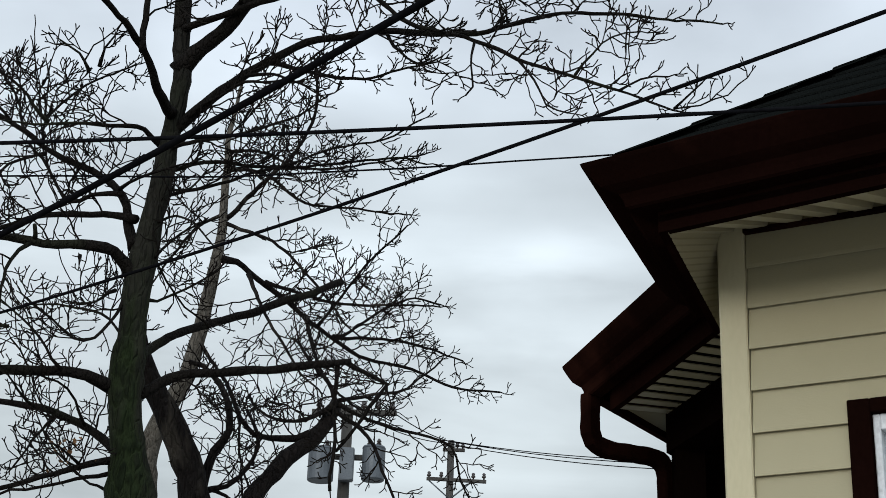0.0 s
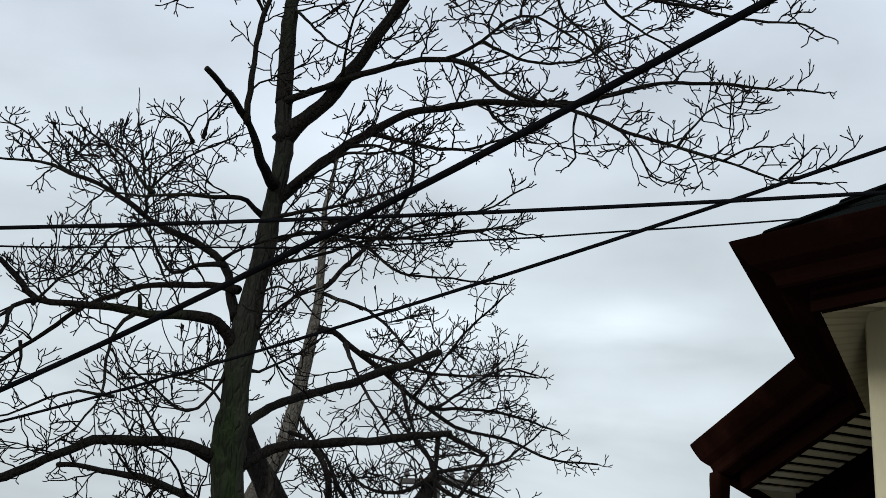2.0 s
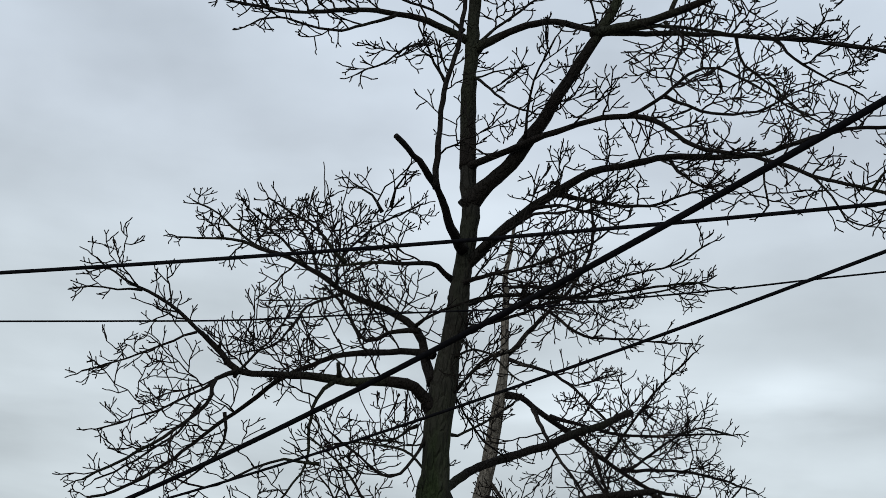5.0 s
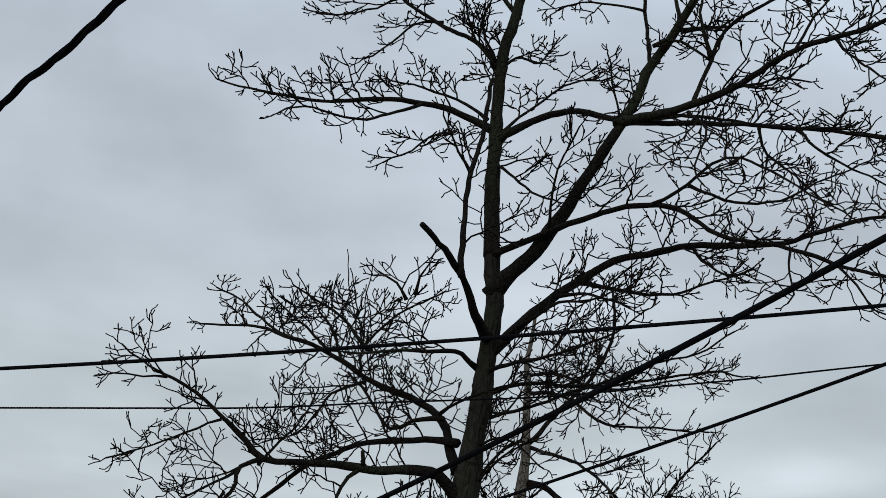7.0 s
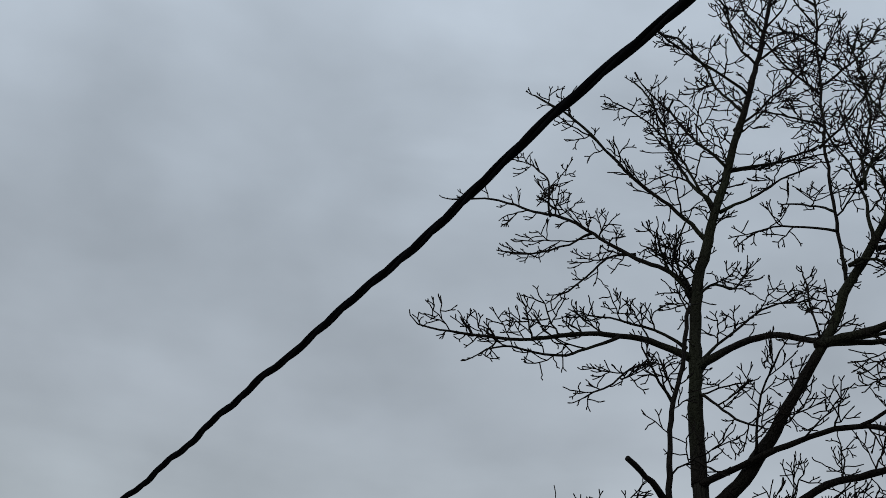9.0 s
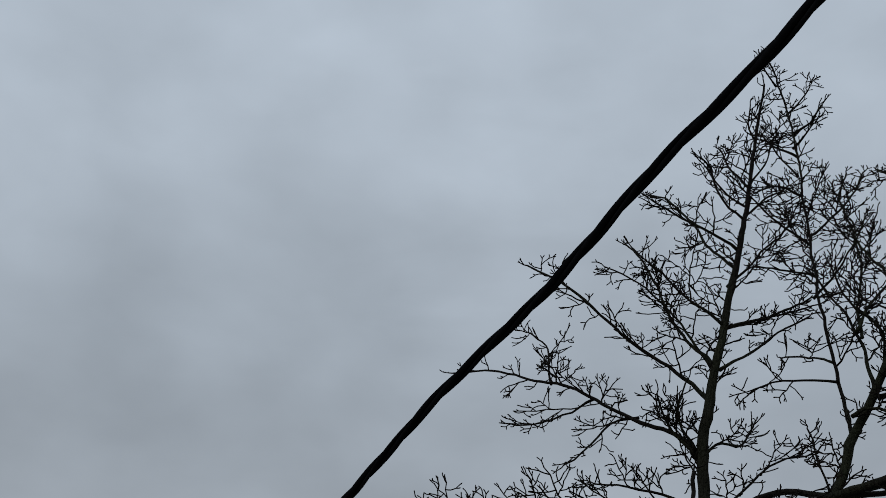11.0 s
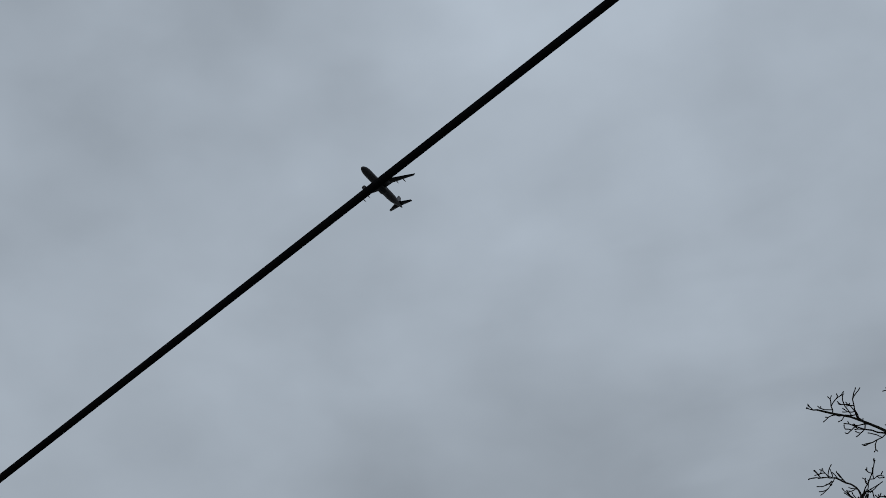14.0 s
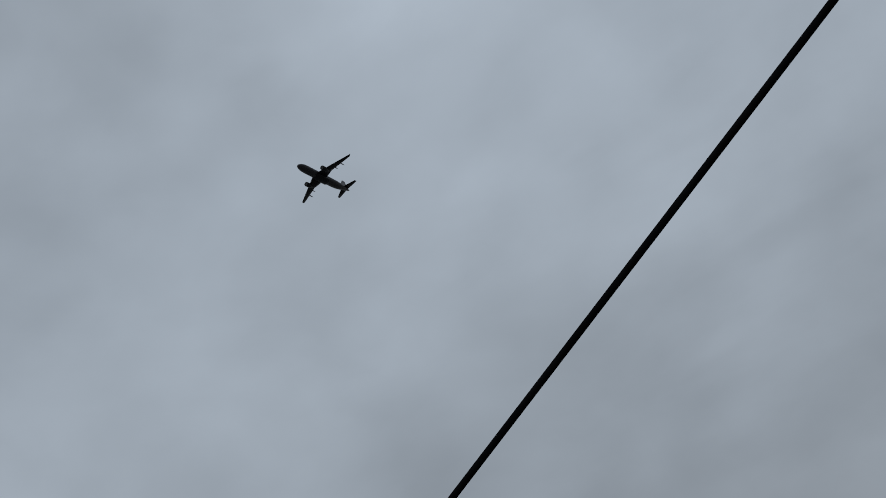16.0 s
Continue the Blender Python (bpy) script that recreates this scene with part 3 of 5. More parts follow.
limb(tree_main, "limb", 0.030, 0.010, 1.1, [(-2.35, 11.70, 10.44), (-2.59, 11.79, 10.83), (-3.02, 11.87, 11.18), (-3.40, 11.96, 11.55), (-3.79, 12.04, 11.89), (-4.19, 12.13, 12.15), (-4.54, 12.21, 12.41), (-5.12, 12.30, 12.58)])
limb(tree_main, "limb", 0.014, 0.009, 0.8, [(-2.96, 11.90, 11.20), (-3.25, 11.90, 11.18), (-3.47, 11.90, 10.97), (-3.74, 11.90, 10.78)])
limb(tree_main, "limb", 0.014, 0.009, 0.8, [(-3.44, 12.00, 11.62), (-3.67, 11.90, 11.42), (-3.93, 11.80, 11.27), (-4.18, 11.70, 11.21)])
limb(tree_main, "limb", 0.014, 0.010, 1.0, [(-3.93, 12.10, 12.00), (-4.01, 12.27, 12.45), (-4.06, 12.43, 12.80), (-4.32, 12.60, 13.23)])
limb(tree_main, "limb", 0.027, 0.010, 1.0, [(-2.19, 11.70, 11.03), (-2.50, 11.62, 11.45), (-2.77, 11.53, 11.71), (-3.05, 11.45, 12.02), (-3.27, 11.37, 12.29), (-3.50, 11.28, 12.55), (-3.93, 11.20, 12.92)])
limb(tree_main, "limb", 0.023, 0.010, 1.0, [(-2.13, 11.70, 11.41), (-2.21, 11.80, 11.74), (-2.42, 11.90, 12.07), (-2.59, 12.00, 12.52), (-2.73, 12.10, 13.12), (-2.91, 12.20, 13.66), (-3.09, 12.30, 14.02)])
limb(tree_main, "limb", 0.018, 0.009, 1.0, [(-1.98, 11.70, 11.99), (-2.19, 11.55, 12.17), (-2.37, 11.40, 12.30), (-2.58, 11.25, 12.59), (-2.76, 11.10, 12.76)])
limb(tree_main, "limb", 0.019, 0.011, 0.9, [(-1.82, 11.70, 12.77), (-2.04, 11.82, 13.17), (-2.29, 11.95, 13.86), (-2.56, 12.07, 14.39), (-2.75, 12.20, 14.63)])
limb(tree_main, "limb", 0.018, 0.009, 0.6, [(-1.97, 11.70, 11.99), (-1.51, 11.57, 11.93), (-1.16, 11.43, 11.89), (-0.99, 11.30, 11.81)])
limb(tree_main, "limb", 0.018, 0.009, 0.6, [(-2.09, 11.70, 11.46), (-1.78, 11.83, 11.71), (-1.50, 11.97, 12.01), (-1.18, 12.10, 12.28)])
limb(tree_main, "limb", 0.038, 0.029, 0.3, [(-2.34, 11.70, 9.62), (-2.01, 11.64, 9.78), (-1.75, 11.57, 9.82), (-1.48, 11.51, 9.76), (-1.18, 11.45, 9.62)])
limb(tree_main, "limb", 0.017, 0.009, 1.3, [(-2.31, 11.70, 9.69), (-1.98, 11.83, 10.11), (-1.67, 11.97, 10.45), (-1.33, 12.10, 10.59)])
limb(tree_main, "limb", 0.012, 0.009, 1.0, [(-1.21, 11.60, 9.76), (-1.26, 11.63, 10.06), (-1.29, 11.67, 10.41), (-1.33, 11.70, 10.58)])
limb(tree_main, "limb", 0.017, 0.008, 1.5, [(-2.33, 11.70, 9.38), (-2.12, 11.50, 9.08), (-1.89, 11.30, 8.76), (-1.68, 11.10, 8.54)])
limb(tree_main, "limb", 0.017, 0.009, 2.0, [(-2.38, 11.70, 10.42), (-2.55, 11.50, 10.65), (-2.61, 11.30, 10.77), (-2.61, 11.10, 10.82)])
limb(tree_main, "limb", 0.016, 0.008, 1.6, [(-1.81, 11.50, 8.54), (-1.77, 11.33, 8.89), (-1.66, 11.17, 9.07), (-1.52, 11.00, 9.25)])
limb(tree_main, "limb", 0.017, 0.009, 1.8, [(-2.35, 11.70, 10.45), (-2.17, 11.93, 10.75), (-2.03, 12.17, 10.85), (-1.91, 12.40, 11.23)])
limb(tree_main, "limb", 0.013, 0.009, 1.0, [(-0.98, 11.40, 11.06), (-1.26, 11.70, 11.44), (-1.50, 12.00, 11.72)])
limb(tree_main, "limb", 0.013, 0.008, 1.0, [(-0.96, 11.40, 10.82), (-1.19, 11.30, 10.82), (-1.45, 11.20, 10.77), (-1.78, 11.10, 10.60)])
limb(tree_main, "limb", 0.008, 0.005, 0.0, [(-3.49, 12.10, 7.49), (-3.56, 12.12, 7.78), (-3.62, 12.15, 8.04), (-3.69, 12.17, 8.37), (-3.76, 12.20, 8.78)])
limb(tree_main, "limb", 0.008, 0.005, 0.0, [(-3.45, 11.90, 7.61), (-3.46, 11.90, 7.86), (-3.47, 11.90, 8.14), (-3.44, 11.90, 8.28), (-3.43, 11.90, 8.49)])
limb(tree_main, "limb", 0.036, 0.007, 1.0, [(-2.34, 11.71, 8.38), (-2.23, 11.60, 8.38), (-1.74, 11.50, 8.55), (-1.25, 11.40, 8.65), (-0.86, 11.30, 8.63), (-0.61, 11.20, 8.47), (-0.36, 11.10, 8.20), (0.19, 11.00, 7.99), (0.55, 10.90, 7.77), (0.99, 10.80, 7.58), (1.41, 10.70, 7.39), (1.73, 10.60, 7.21), (2.09, 10.50, 7.14)])
limb(tree_main, "limb", 0.019, 0.007, 1.2, [(-0.91, 11.30, 8.63), (-0.60, 11.23, 8.77), (-0.41, 11.17, 8.93), (-0.18, 11.10, 8.94), (0.06, 11.03, 8.76), (0.38, 10.97, 8.50), (0.69, 10.90, 8.20)])
limb(tree_main, "limb", 0.016, 0.008, 1.2, [(-0.60, 11.20, 8.75), (-0.21, 11.32, 8.64), (0.17, 11.45, 8.72), (0.56, 11.57, 9.00), (0.82, 11.70, 9.20)])
limb(tree_main, "limb", 0.054, 0.009, 0.9, [(-2.29, 11.70, 7.44), (-1.99, 11.77, 7.78), (-1.73, 11.85, 8.05), (-1.36, 11.92, 8.39), (-0.97, 11.99, 8.53), (-0.58, 12.06, 8.66), (-0.07, 12.14, 8.70), (0.33, 12.21, 8.79), (0.90, 12.28, 9.03), (1.42, 12.35, 9.10), (2.15, 12.43, 9.12), (2.52, 12.50, 9.13)])
limb(tree_main, "limb", 0.024, 0.008, 1.6, [(-1.59, 11.89, 8.21), (-1.16, 12.05, 8.21), (-0.76, 12.20, 8.25), (-0.37, 12.35, 8.46), (-0.11, 12.50, 8.62)])
limb(tree_main, "limb", 0.020, 0.008, 1.4, [(-0.58, 12.10, 8.68), (-0.46, 11.90, 8.38), (-0.26, 11.70, 8.14), (-0.07, 11.50, 8.11)])
limb(tree_main, "limb", 0.020, 0.007, 1.8, [(-1.83, 11.90, 8.01), (-1.56, 11.67, 7.96), (-1.29, 11.43, 7.79), (-1.08, 11.20, 7.56)])
limb(tree_main, "limb", 0.011, 0.007, 1.0, [(0.19, 10.90, 7.91), (0.15, 10.83, 7.67), (0.19, 10.77, 7.43), (0.13, 10.70, 7.32)])
limb(tree_main, "limb", 0.011, 0.007, 1.0, [(0.55, 10.90, 7.76), (0.68, 10.83, 7.54), (0.76, 10.77, 7.30), (0.93, 10.70, 7.20)])
limb(tree_main, "limb", 0.011, 0.007, 1.2, [(0.99, 10.80, 7.59), (1.12, 10.77, 7.77), (1.29, 10.73, 7.91), (1.51, 10.70, 7.95)])
limb(tree_main, "limb", 0.011, 0.007, 1.2, [(1.32, 10.70, 7.41), (1.48, 10.60, 7.47), (1.68, 10.50, 7.44)])
limb(tree_main, "limb", 0.011, 0.007, 0.8, [(1.75, 10.70, 7.27), (1.87, 10.60, 7.36), (1.94, 10.50, 7.40)])
limb(tree_main, "limb", 0.023, 0.008, 1.4, [(-2.42, 11.69, 7.03), (-2.23, 11.80, 7.13), (-1.91, 11.90, 7.24), (-1.48, 12.00, 7.25), (-1.00, 12.10, 7.36), (-0.52, 12.20, 7.48), (-0.17, 12.30, 7.48)])
limb(tree_main, "limb", 0.023, 0.007, 1.4, [(-2.39, 11.71, 7.26), (-2.21, 11.58, 7.24), (-1.86, 11.46, 7.24), (-1.52, 11.34, 7.27), (-1.20, 11.22, 7.37), (-0.97, 11.10, 7.49)])
limb(tree_main, "limb", 0.019, 0.008, 1.2, [(-2.43, 11.70, 6.82), (-2.06, 11.80, 6.92), (-1.61, 11.90, 7.14), (-1.33, 12.00, 7.30), (-0.96, 12.10, 7.53), (-0.47, 12.20, 7.70), (-0.23, 12.30, 7.92)])
limb(tree_main, "limb", 0.023, 0.007, 1.8, [(-2.22, 11.71, 7.53), (-1.90, 11.52, 7.70), (-1.70, 11.35, 7.72), (-1.40, 11.18, 7.63), (-1.11, 11.00, 7.70)])
limb(tree_main, "limb", 0.056, 0.011, 0.7, [(-2.47, 11.71, 5.99), (-2.54, 11.60, 6.16), (-2.62, 11.50, 6.23), (-2.79, 11.40, 6.23), (-3.23, 11.30, 6.21), (-3.67, 11.20, 6.21), (-3.97, 11.10, 6.20), (-4.20, 11.00, 6.40), (-4.55, 10.90, 6.69), (-4.90, 10.80, 6.86)])
limb(tree_main, "limb", 0.022, 0.010, 0.9, [(-3.95, 11.11, 6.21), (-4.12, 10.98, 6.09), (-4.14, 10.86, 5.83), (-4.30, 10.74, 5.57), (-4.61, 10.62, 5.29), (-4.87, 10.50, 5.08)])
limb(tree_main, "limb", 0.022, 0.012, 0.9, [(-3.64, 11.29, 6.25), (-3.90, 11.42, 6.14), (-4.11, 11.54, 6.03), (-4.48, 11.66, 5.77), (-4.95, 11.78, 5.50), (-5.45, 11.90, 5.37)])
limb(tree_main, "limb", 0.011, 0.008, 1.4, [(-4.30, 10.90, 6.45), (-4.63, 11.03, 6.40), (-4.95, 11.17, 6.35), (-5.37, 11.30, 6.29)])
limb(tree_main, "limb", 0.018, 0.015, 0.0, [(-3.21, 11.30, 6.22), (-3.20, 11.25, 6.27), (-3.20, 11.20, 6.31)])
limb(tree_main, "limb", 0.018, 0.007, 0.8, [(-3.23, 11.30, 6.20), (-3.35, 11.20, 6.02), (-3.36, 11.10, 5.74), (-3.33, 11.00, 5.43), (-3.44, 10.90, 5.12), (-3.60, 10.80, 4.91)])
limb(tree_main, "limb", 0.034, 0.020, 1.0, [(-2.52, 11.69, 6.59), (-2.82, 11.82, 6.68), (-3.23, 11.95, 6.73), (-3.55, 12.07, 6.71), (-3.92, 12.20, 6.60)])
limb(tree_main, "limb", 0.045, 0.009, 1.3, [(-2.51, 11.69, 6.34), (-2.60, 11.78, 6.59), (-2.66, 11.86, 6.80), (-2.77, 11.94, 6.97), (-3.00, 12.02, 7.16), (-3.39, 12.10, 7.35), (-3.69, 12.18, 7.60), (-4.00, 12.26, 7.81), (-4.31, 12.34, 7.96), (-4.62, 12.42, 8.11), (-5.17, 12.50, 8.17)])
limb(tree_main, "limb", 0.016, 0.009, 1.6, [(-3.50, 12.10, 7.43), (-3.50, 12.30, 7.90), (-3.21, 12.50, 8.30), (-2.90, 12.70, 8.59)])
limb(tree_main, "limb", 0.016, 0.008, 2.0, [(-3.82, 12.20, 7.69), (-4.03, 12.10, 7.90), (-4.24, 12.00, 8.07), (-4.33, 11.90, 8.13)])
limb(tree_main, "limb", 0.016, 0.009, 2.0, [(-3.70, 12.20, 7.61), (-3.86, 12.43, 8.02), (-4.07, 12.67, 8.37), (-4.27, 12.90, 8.68)])
limb(tree_main, "limb", 0.027, 0.007, 1.5, [(-2.39, 11.71, 7.28), (-2.51, 11.56, 7.35), (-2.62, 11.42, 7.30), (-2.88, 11.28, 7.25), (-3.32, 11.14, 7.17), (-3.57, 11.00, 7.12)])
limb(tree_main, "limb", 0.016, 0.007, 1.2, [(-3.42, 12.00, 7.31), (-3.65, 11.82, 7.10), (-3.73, 11.65, 6.86), (-3.84, 11.47, 6.59), (-4.06, 11.30, 6.43)])
limb(tree_main, "limb", 0.017, 0.009, 1.2, [(-3.98, 12.20, 7.78), (-4.46, 12.43, 8.09), (-4.85, 12.67, 8.48), (-5.22, 12.90, 8.79)])
limb(tree_main, "limb", 0.023, 0.012, 1.6, [(-2.65, 11.69, 6.81), (-2.92, 11.77, 6.83), (-3.13, 11.85, 6.81), (-3.32, 11.93, 7.05), (-3.58, 12.00, 7.40)])
limb(tree_main, "limb", 0.015, 0.007, 1.4, [(-2.69, 11.70, 6.86), (-2.50, 11.53, 6.89), (-2.20, 11.37, 6.93), (-1.99, 11.20, 6.90)])
limb(tree_main, "limb", 0.051, 0.028, 0.9, [(-2.51, 11.71, 5.14), (-2.63, 11.59, 5.17), (-2.84, 11.47, 5.19), (-3.12, 11.36, 5.16), (-3.40, 11.24, 5.12), (-3.62, 11.13, 4.96), (-3.95, 11.01, 4.75), (-4.28, 10.90, 4.58)])
limb(tree_main, "limb", 0.043, 0.024, 0.9, [(-2.45, 11.69, 4.63), (-2.57, 11.86, 4.75), (-2.85, 12.02, 4.95), (-3.17, 12.18, 5.10), (-3.60, 12.34, 5.21), (-4.03, 12.50, 5.28)])
limb(tree_main, "limb", 0.032, 0.017, 1.0, [(-2.46, 11.71, 4.58), (-2.70, 11.57, 4.50), (-2.92, 11.45, 4.36), (-3.21, 11.32, 4.25), (-3.41, 11.20, 4.18)])
limb(tree_main, "limb", 0.018, 0.011, 1.0, [(-2.49, 11.70, 4.47), (-2.88, 11.85, 4.42), (-3.39, 12.00, 4.35)])
limb(tree_main, "limb", 0.019, 0.007, 1.2, [(-2.50, 11.70, 5.95), (-2.56, 11.58, 5.71), (-2.67, 11.46, 5.47), (-2.81, 11.34, 5.43), (-2.98, 11.22, 5.56), (-3.19, 11.10, 5.69)])
limb(tree_main, "limb", 0.015, 0.008, 1.0, [(-2.48, 11.70, 5.56), (-2.75, 11.90, 5.82), (-3.08, 12.10, 5.95), (-3.42, 12.30, 6.04)])
limb(tree_main, "limb", 0.014, 0.007, 1.0, [(-2.86, 11.30, 5.16), (-3.03, 11.17, 5.36), (-3.14, 11.03, 5.49), (-3.29, 10.90, 5.57)])
limb(tree_main, "limb", 0.015, 0.007, 1.2, [(-2.38, 11.70, 6.20), (-2.20, 11.53, 6.33), (-1.96, 11.37, 6.44), (-1.76, 11.20, 6.43)])
limb(tree_main, "limb", 0.015, 0.008, 1.2, [(-2.37, 11.70, 5.90), (-2.30, 11.85, 5.95), (-2.19, 12.00, 6.06), (-2.06, 12.15, 6.24), (-1.91, 12.30, 6.40)])
limb(tree_main, "limb", 0.011, 0.008, 1.2, [(-2.34, 11.70, 6.27), (-2.24, 11.93, 6.15), (-2.12, 12.17, 6.01), (-2.00, 12.40, 5.98)])
limb(tree_main, "limb", 0.013, 0.007, 1.2, [(-2.38, 11.70, 6.55), (-2.17, 11.50, 6.54), (-1.94, 11.30, 6.39), (-1.74, 11.10, 6.12)])
limb(tree_main, "limb", 0.013, 0.008, 1.2, [(-2.35, 11.70, 6.90), (-2.19, 12.00, 7.00), (-2.07, 12.30, 7.35)])
limb(tree_main, "limb", 0.015, 0.008, 0.7, [(-3.03, 12.00, 5.00), (-3.24, 12.20, 4.84), (-3.44, 12.40, 4.65)])
limb(tree_main, "limb", 0.015, 0.007, 0.7, [(-3.22, 12.00, 5.07), (-3.28, 11.65, 5.10), (-3.33, 11.30, 5.16)])
limb(tree_main, "limb", 0.012, 0.007, 0.7, [(-2.69, 11.50, 4.49), (-2.77, 11.25, 4.55), (-2.92, 11.00, 4.52)])
limb(tree_main, "limb", 0.015, 0.008, 1.2, [(-2.62, 11.70, 5.97), (-2.76, 11.87, 5.95), (-2.93, 12.03, 5.96), (-3.16, 12.20, 6.04)])
limb(tree_main, "limb", 0.013, 0.007, 0.7, [(-2.77, 11.90, 4.89), (-2.90, 11.73, 5.14), (-3.14, 11.57, 5.21), (-3.31, 11.40, 5.43)])
limb(tree_main, "limb", 0.013, 0.008, 0.7, [(-2.53, 11.90, 4.38), (-2.77, 12.10, 4.51), (-3.07, 12.30, 4.78), (-3.26, 12.50, 5.02)])
limb(tree_main, "limb", 0.044, 0.037, 0.0, [(-2.39, 11.68, 5.37), (-2.40, 12.18, 5.63), (-2.18, 12.66, 5.99), (-1.82, 13.14, 6.30), (-1.38, 13.62, 6.67), (-0.98, 14.10, 7.04)])
limb(tree_main, "limb", 0.047, 0.032, 0.3, [(-2.39, 11.69, 5.07), (-2.29, 11.80, 5.17), (-2.15, 11.90, 5.31), (-1.85, 12.00, 5.40), (-1.50, 12.10, 5.47), (-1.10, 12.20, 5.56), (-0.73, 12.30, 5.64)])
limb(tree_main, "limb", 0.023, 0.015, 0.6, [(-0.78, 12.30, 5.64), (-0.54, 12.30, 5.50), (-0.42, 12.30, 5.45), (-0.55, 12.30, 5.25), (-0.61, 12.30, 5.15), (-0.81, 12.30, 4.87)])
limb(tree_main, "limb", 0.019, 0.015, 0.6, [(-0.84, 12.30, 5.61), (-0.84, 12.27, 5.24), (-0.83, 12.23, 4.85), (-0.83, 12.20, 4.52)])
limb(tree_main, "limb", 0.019, 0.007, 0.5, [(-0.81, 12.30, 5.27), (-0.57, 12.34, 5.16), (-0.24, 12.38, 5.08), (0.11, 12.42, 4.98), (0.21, 12.46, 4.71), (0.31, 12.50, 4.54)])
limb(tree_main, "limb", 0.018, 0.012, 0.3, [(-0.89, 11.25, 10.29), (-0.77, 11.26, 10.35), (-0.64, 11.27, 10.34), (-0.51, 11.29, 10.25), (-0.38, 11.30, 10.14)])
limb(tree_main, "limb", 0.018, 0.008, 2.4, [(-2.43, 11.70, 9.85), (-2.71, 11.60, 10.03), (-3.01, 11.50, 10.10), (-3.31, 11.40, 10.12)])
limb(tree_main, "limb", 0.018, 0.008, 2.0, [(-2.39, 11.70, 10.53), (-2.50, 11.63, 10.77), (-2.51, 11.57, 11.00), (-2.40, 11.50, 11.21)])
limb(tree_main, "limb", 0.018, 0.008, 2.2, [(-3.24, 11.30, 7.26), (-3.49, 11.23, 7.52), (-3.71, 11.17, 7.68), (-3.91, 11.10, 7.78)])
limb(tree_main, "limb", 0.014, 0.007, 1.2, [(-4.20, 11.20, 6.15), (-4.42, 11.10, 5.97), (-4.61, 11.00, 5.82), (-4.81, 10.90, 5.69), (-4.95, 10.80, 5.59)])
limb(tree_main, "limb", 0.014, 0.007, 1.2, [(-4.29, 11.20, 5.96), (-4.43, 11.12, 5.69), (-4.62, 11.05, 5.50), (-4.81, 10.97, 5.31), (-4.94, 10.90, 5.22)])
limb(tree_main, "limb", 0.014, 0.007, 1.2, [(-3.22, 11.00, 5.39), (-3.49, 10.93, 5.40), (-3.78, 10.85, 5.24), (-4.03, 10.77, 5.13), (-4.25, 10.70, 5.17)])
limb(tree_main, "limb", 0.014, 0.007, 1.2, [(-4.05, 11.10, 5.85), (-4.05, 11.17, 5.62), (-4.21, 11.23, 5.43), (-4.39, 11.30, 5.33)])
limb(tree_main, "limb", 0.014, 0.007, 1.2, [(-4.04, 11.20, 6.19), (-3.91, 11.27, 6.42), (-3.74, 11.33, 6.66), (-3.67, 11.40, 6.95)])
limb(tree_main, "limb", 0.016, 0.008, 1.4, [(-2.99, 11.40, 7.79), (-3.09, 11.35, 7.94), (-3.24, 11.30, 8.02)])
limb(tree_main, "limb", 0.016, 0.008, 1.4, [(-2.94, 11.50, 7.89), (-2.91, 11.45, 8.04), (-2.81, 11.40, 8.15)])
limb(tree_main, "limb", 0.016, 0.008, 0.7, [(-1.92, 11.70, 12.53), (-1.58, 11.80, 12.97), (-1.26, 11.90, 13.41), (-1.07, 12.00, 13.87)])
limb(tree_main, "limb", 0.016, 0.008, 0.7, [(-1.05, 12.00, 13.18), (-1.34, 11.87, 13.48), (-1.54, 11.73, 13.75), (-1.69, 11.60, 13.98)])
limb(tree_main, "limb", 0.016, 0.008, 0.7, [(-2.05, 11.70, 11.95), (-1.70, 11.83, 12.12), (-1.37, 11.97, 12.27), (-1.05, 12.10, 12.42)])
limb(tree_main, "limb", 0.016, 0.008, 0.7, [(-2.16, 11.70, 11.48), (-2.37, 11.60, 11.95), (-2.59, 11.50, 12.33), (-2.86, 11.40, 12.62), (-3.11, 11.30, 12.77)])
limb(tree_main, "limb", 0.016, 0.008, 0.7, [(-1.10, 12.00, 12.42), (-0.87, 11.90, 12.56), (-0.60, 11.80, 12.84), (-0.44, 11.70, 13.12)])
limb(tree_main, "limb", 0.013, 0.008, 1.3, [(-1.06, 12.05, 14.74), (-0.86, 11.98, 14.89), (-0.70, 11.90, 15.15)])
limb(tree_main, "limb", 0.013, 0.008, 1.3, [(-1.07, 12.10, 15.38), (-0.88, 12.15, 15.64), (-0.75, 12.20, 15.91)])
limb(tree_main, "limb", 0.013, 0.008, 1.3, [(-1.14, 12.20, 16.03), (-1.23, 12.15, 16.24), (-1.28, 12.10, 16.40)])
limb(tree_main, "limb", 0.013, 0.008, 1.3, [(-1.62, 11.70, 13.62), (-1.85, 11.60, 13.84), (-2.01, 11.50, 14.23)])
limb(tree_main, "limb", 0.013, 0.008, 1.3, [(-1.55, 11.70, 13.96), (-1.37, 11.80, 14.33), (-1.26, 11.90, 14.78)])
limb(tree_main, "limb", 0.013, 0.008, 1.3, [(-1.43, 11.70, 14.61), (-1.48, 11.65, 14.90), (-1.42, 11.60, 15.12)])
limb(tree_main, "limb", 0.013, 0.008, 1.3, [(-1.05, 12.00, 14.23), (-1.23, 11.95, 14.59), (-1.33, 11.90, 14.89)])
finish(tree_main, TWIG)
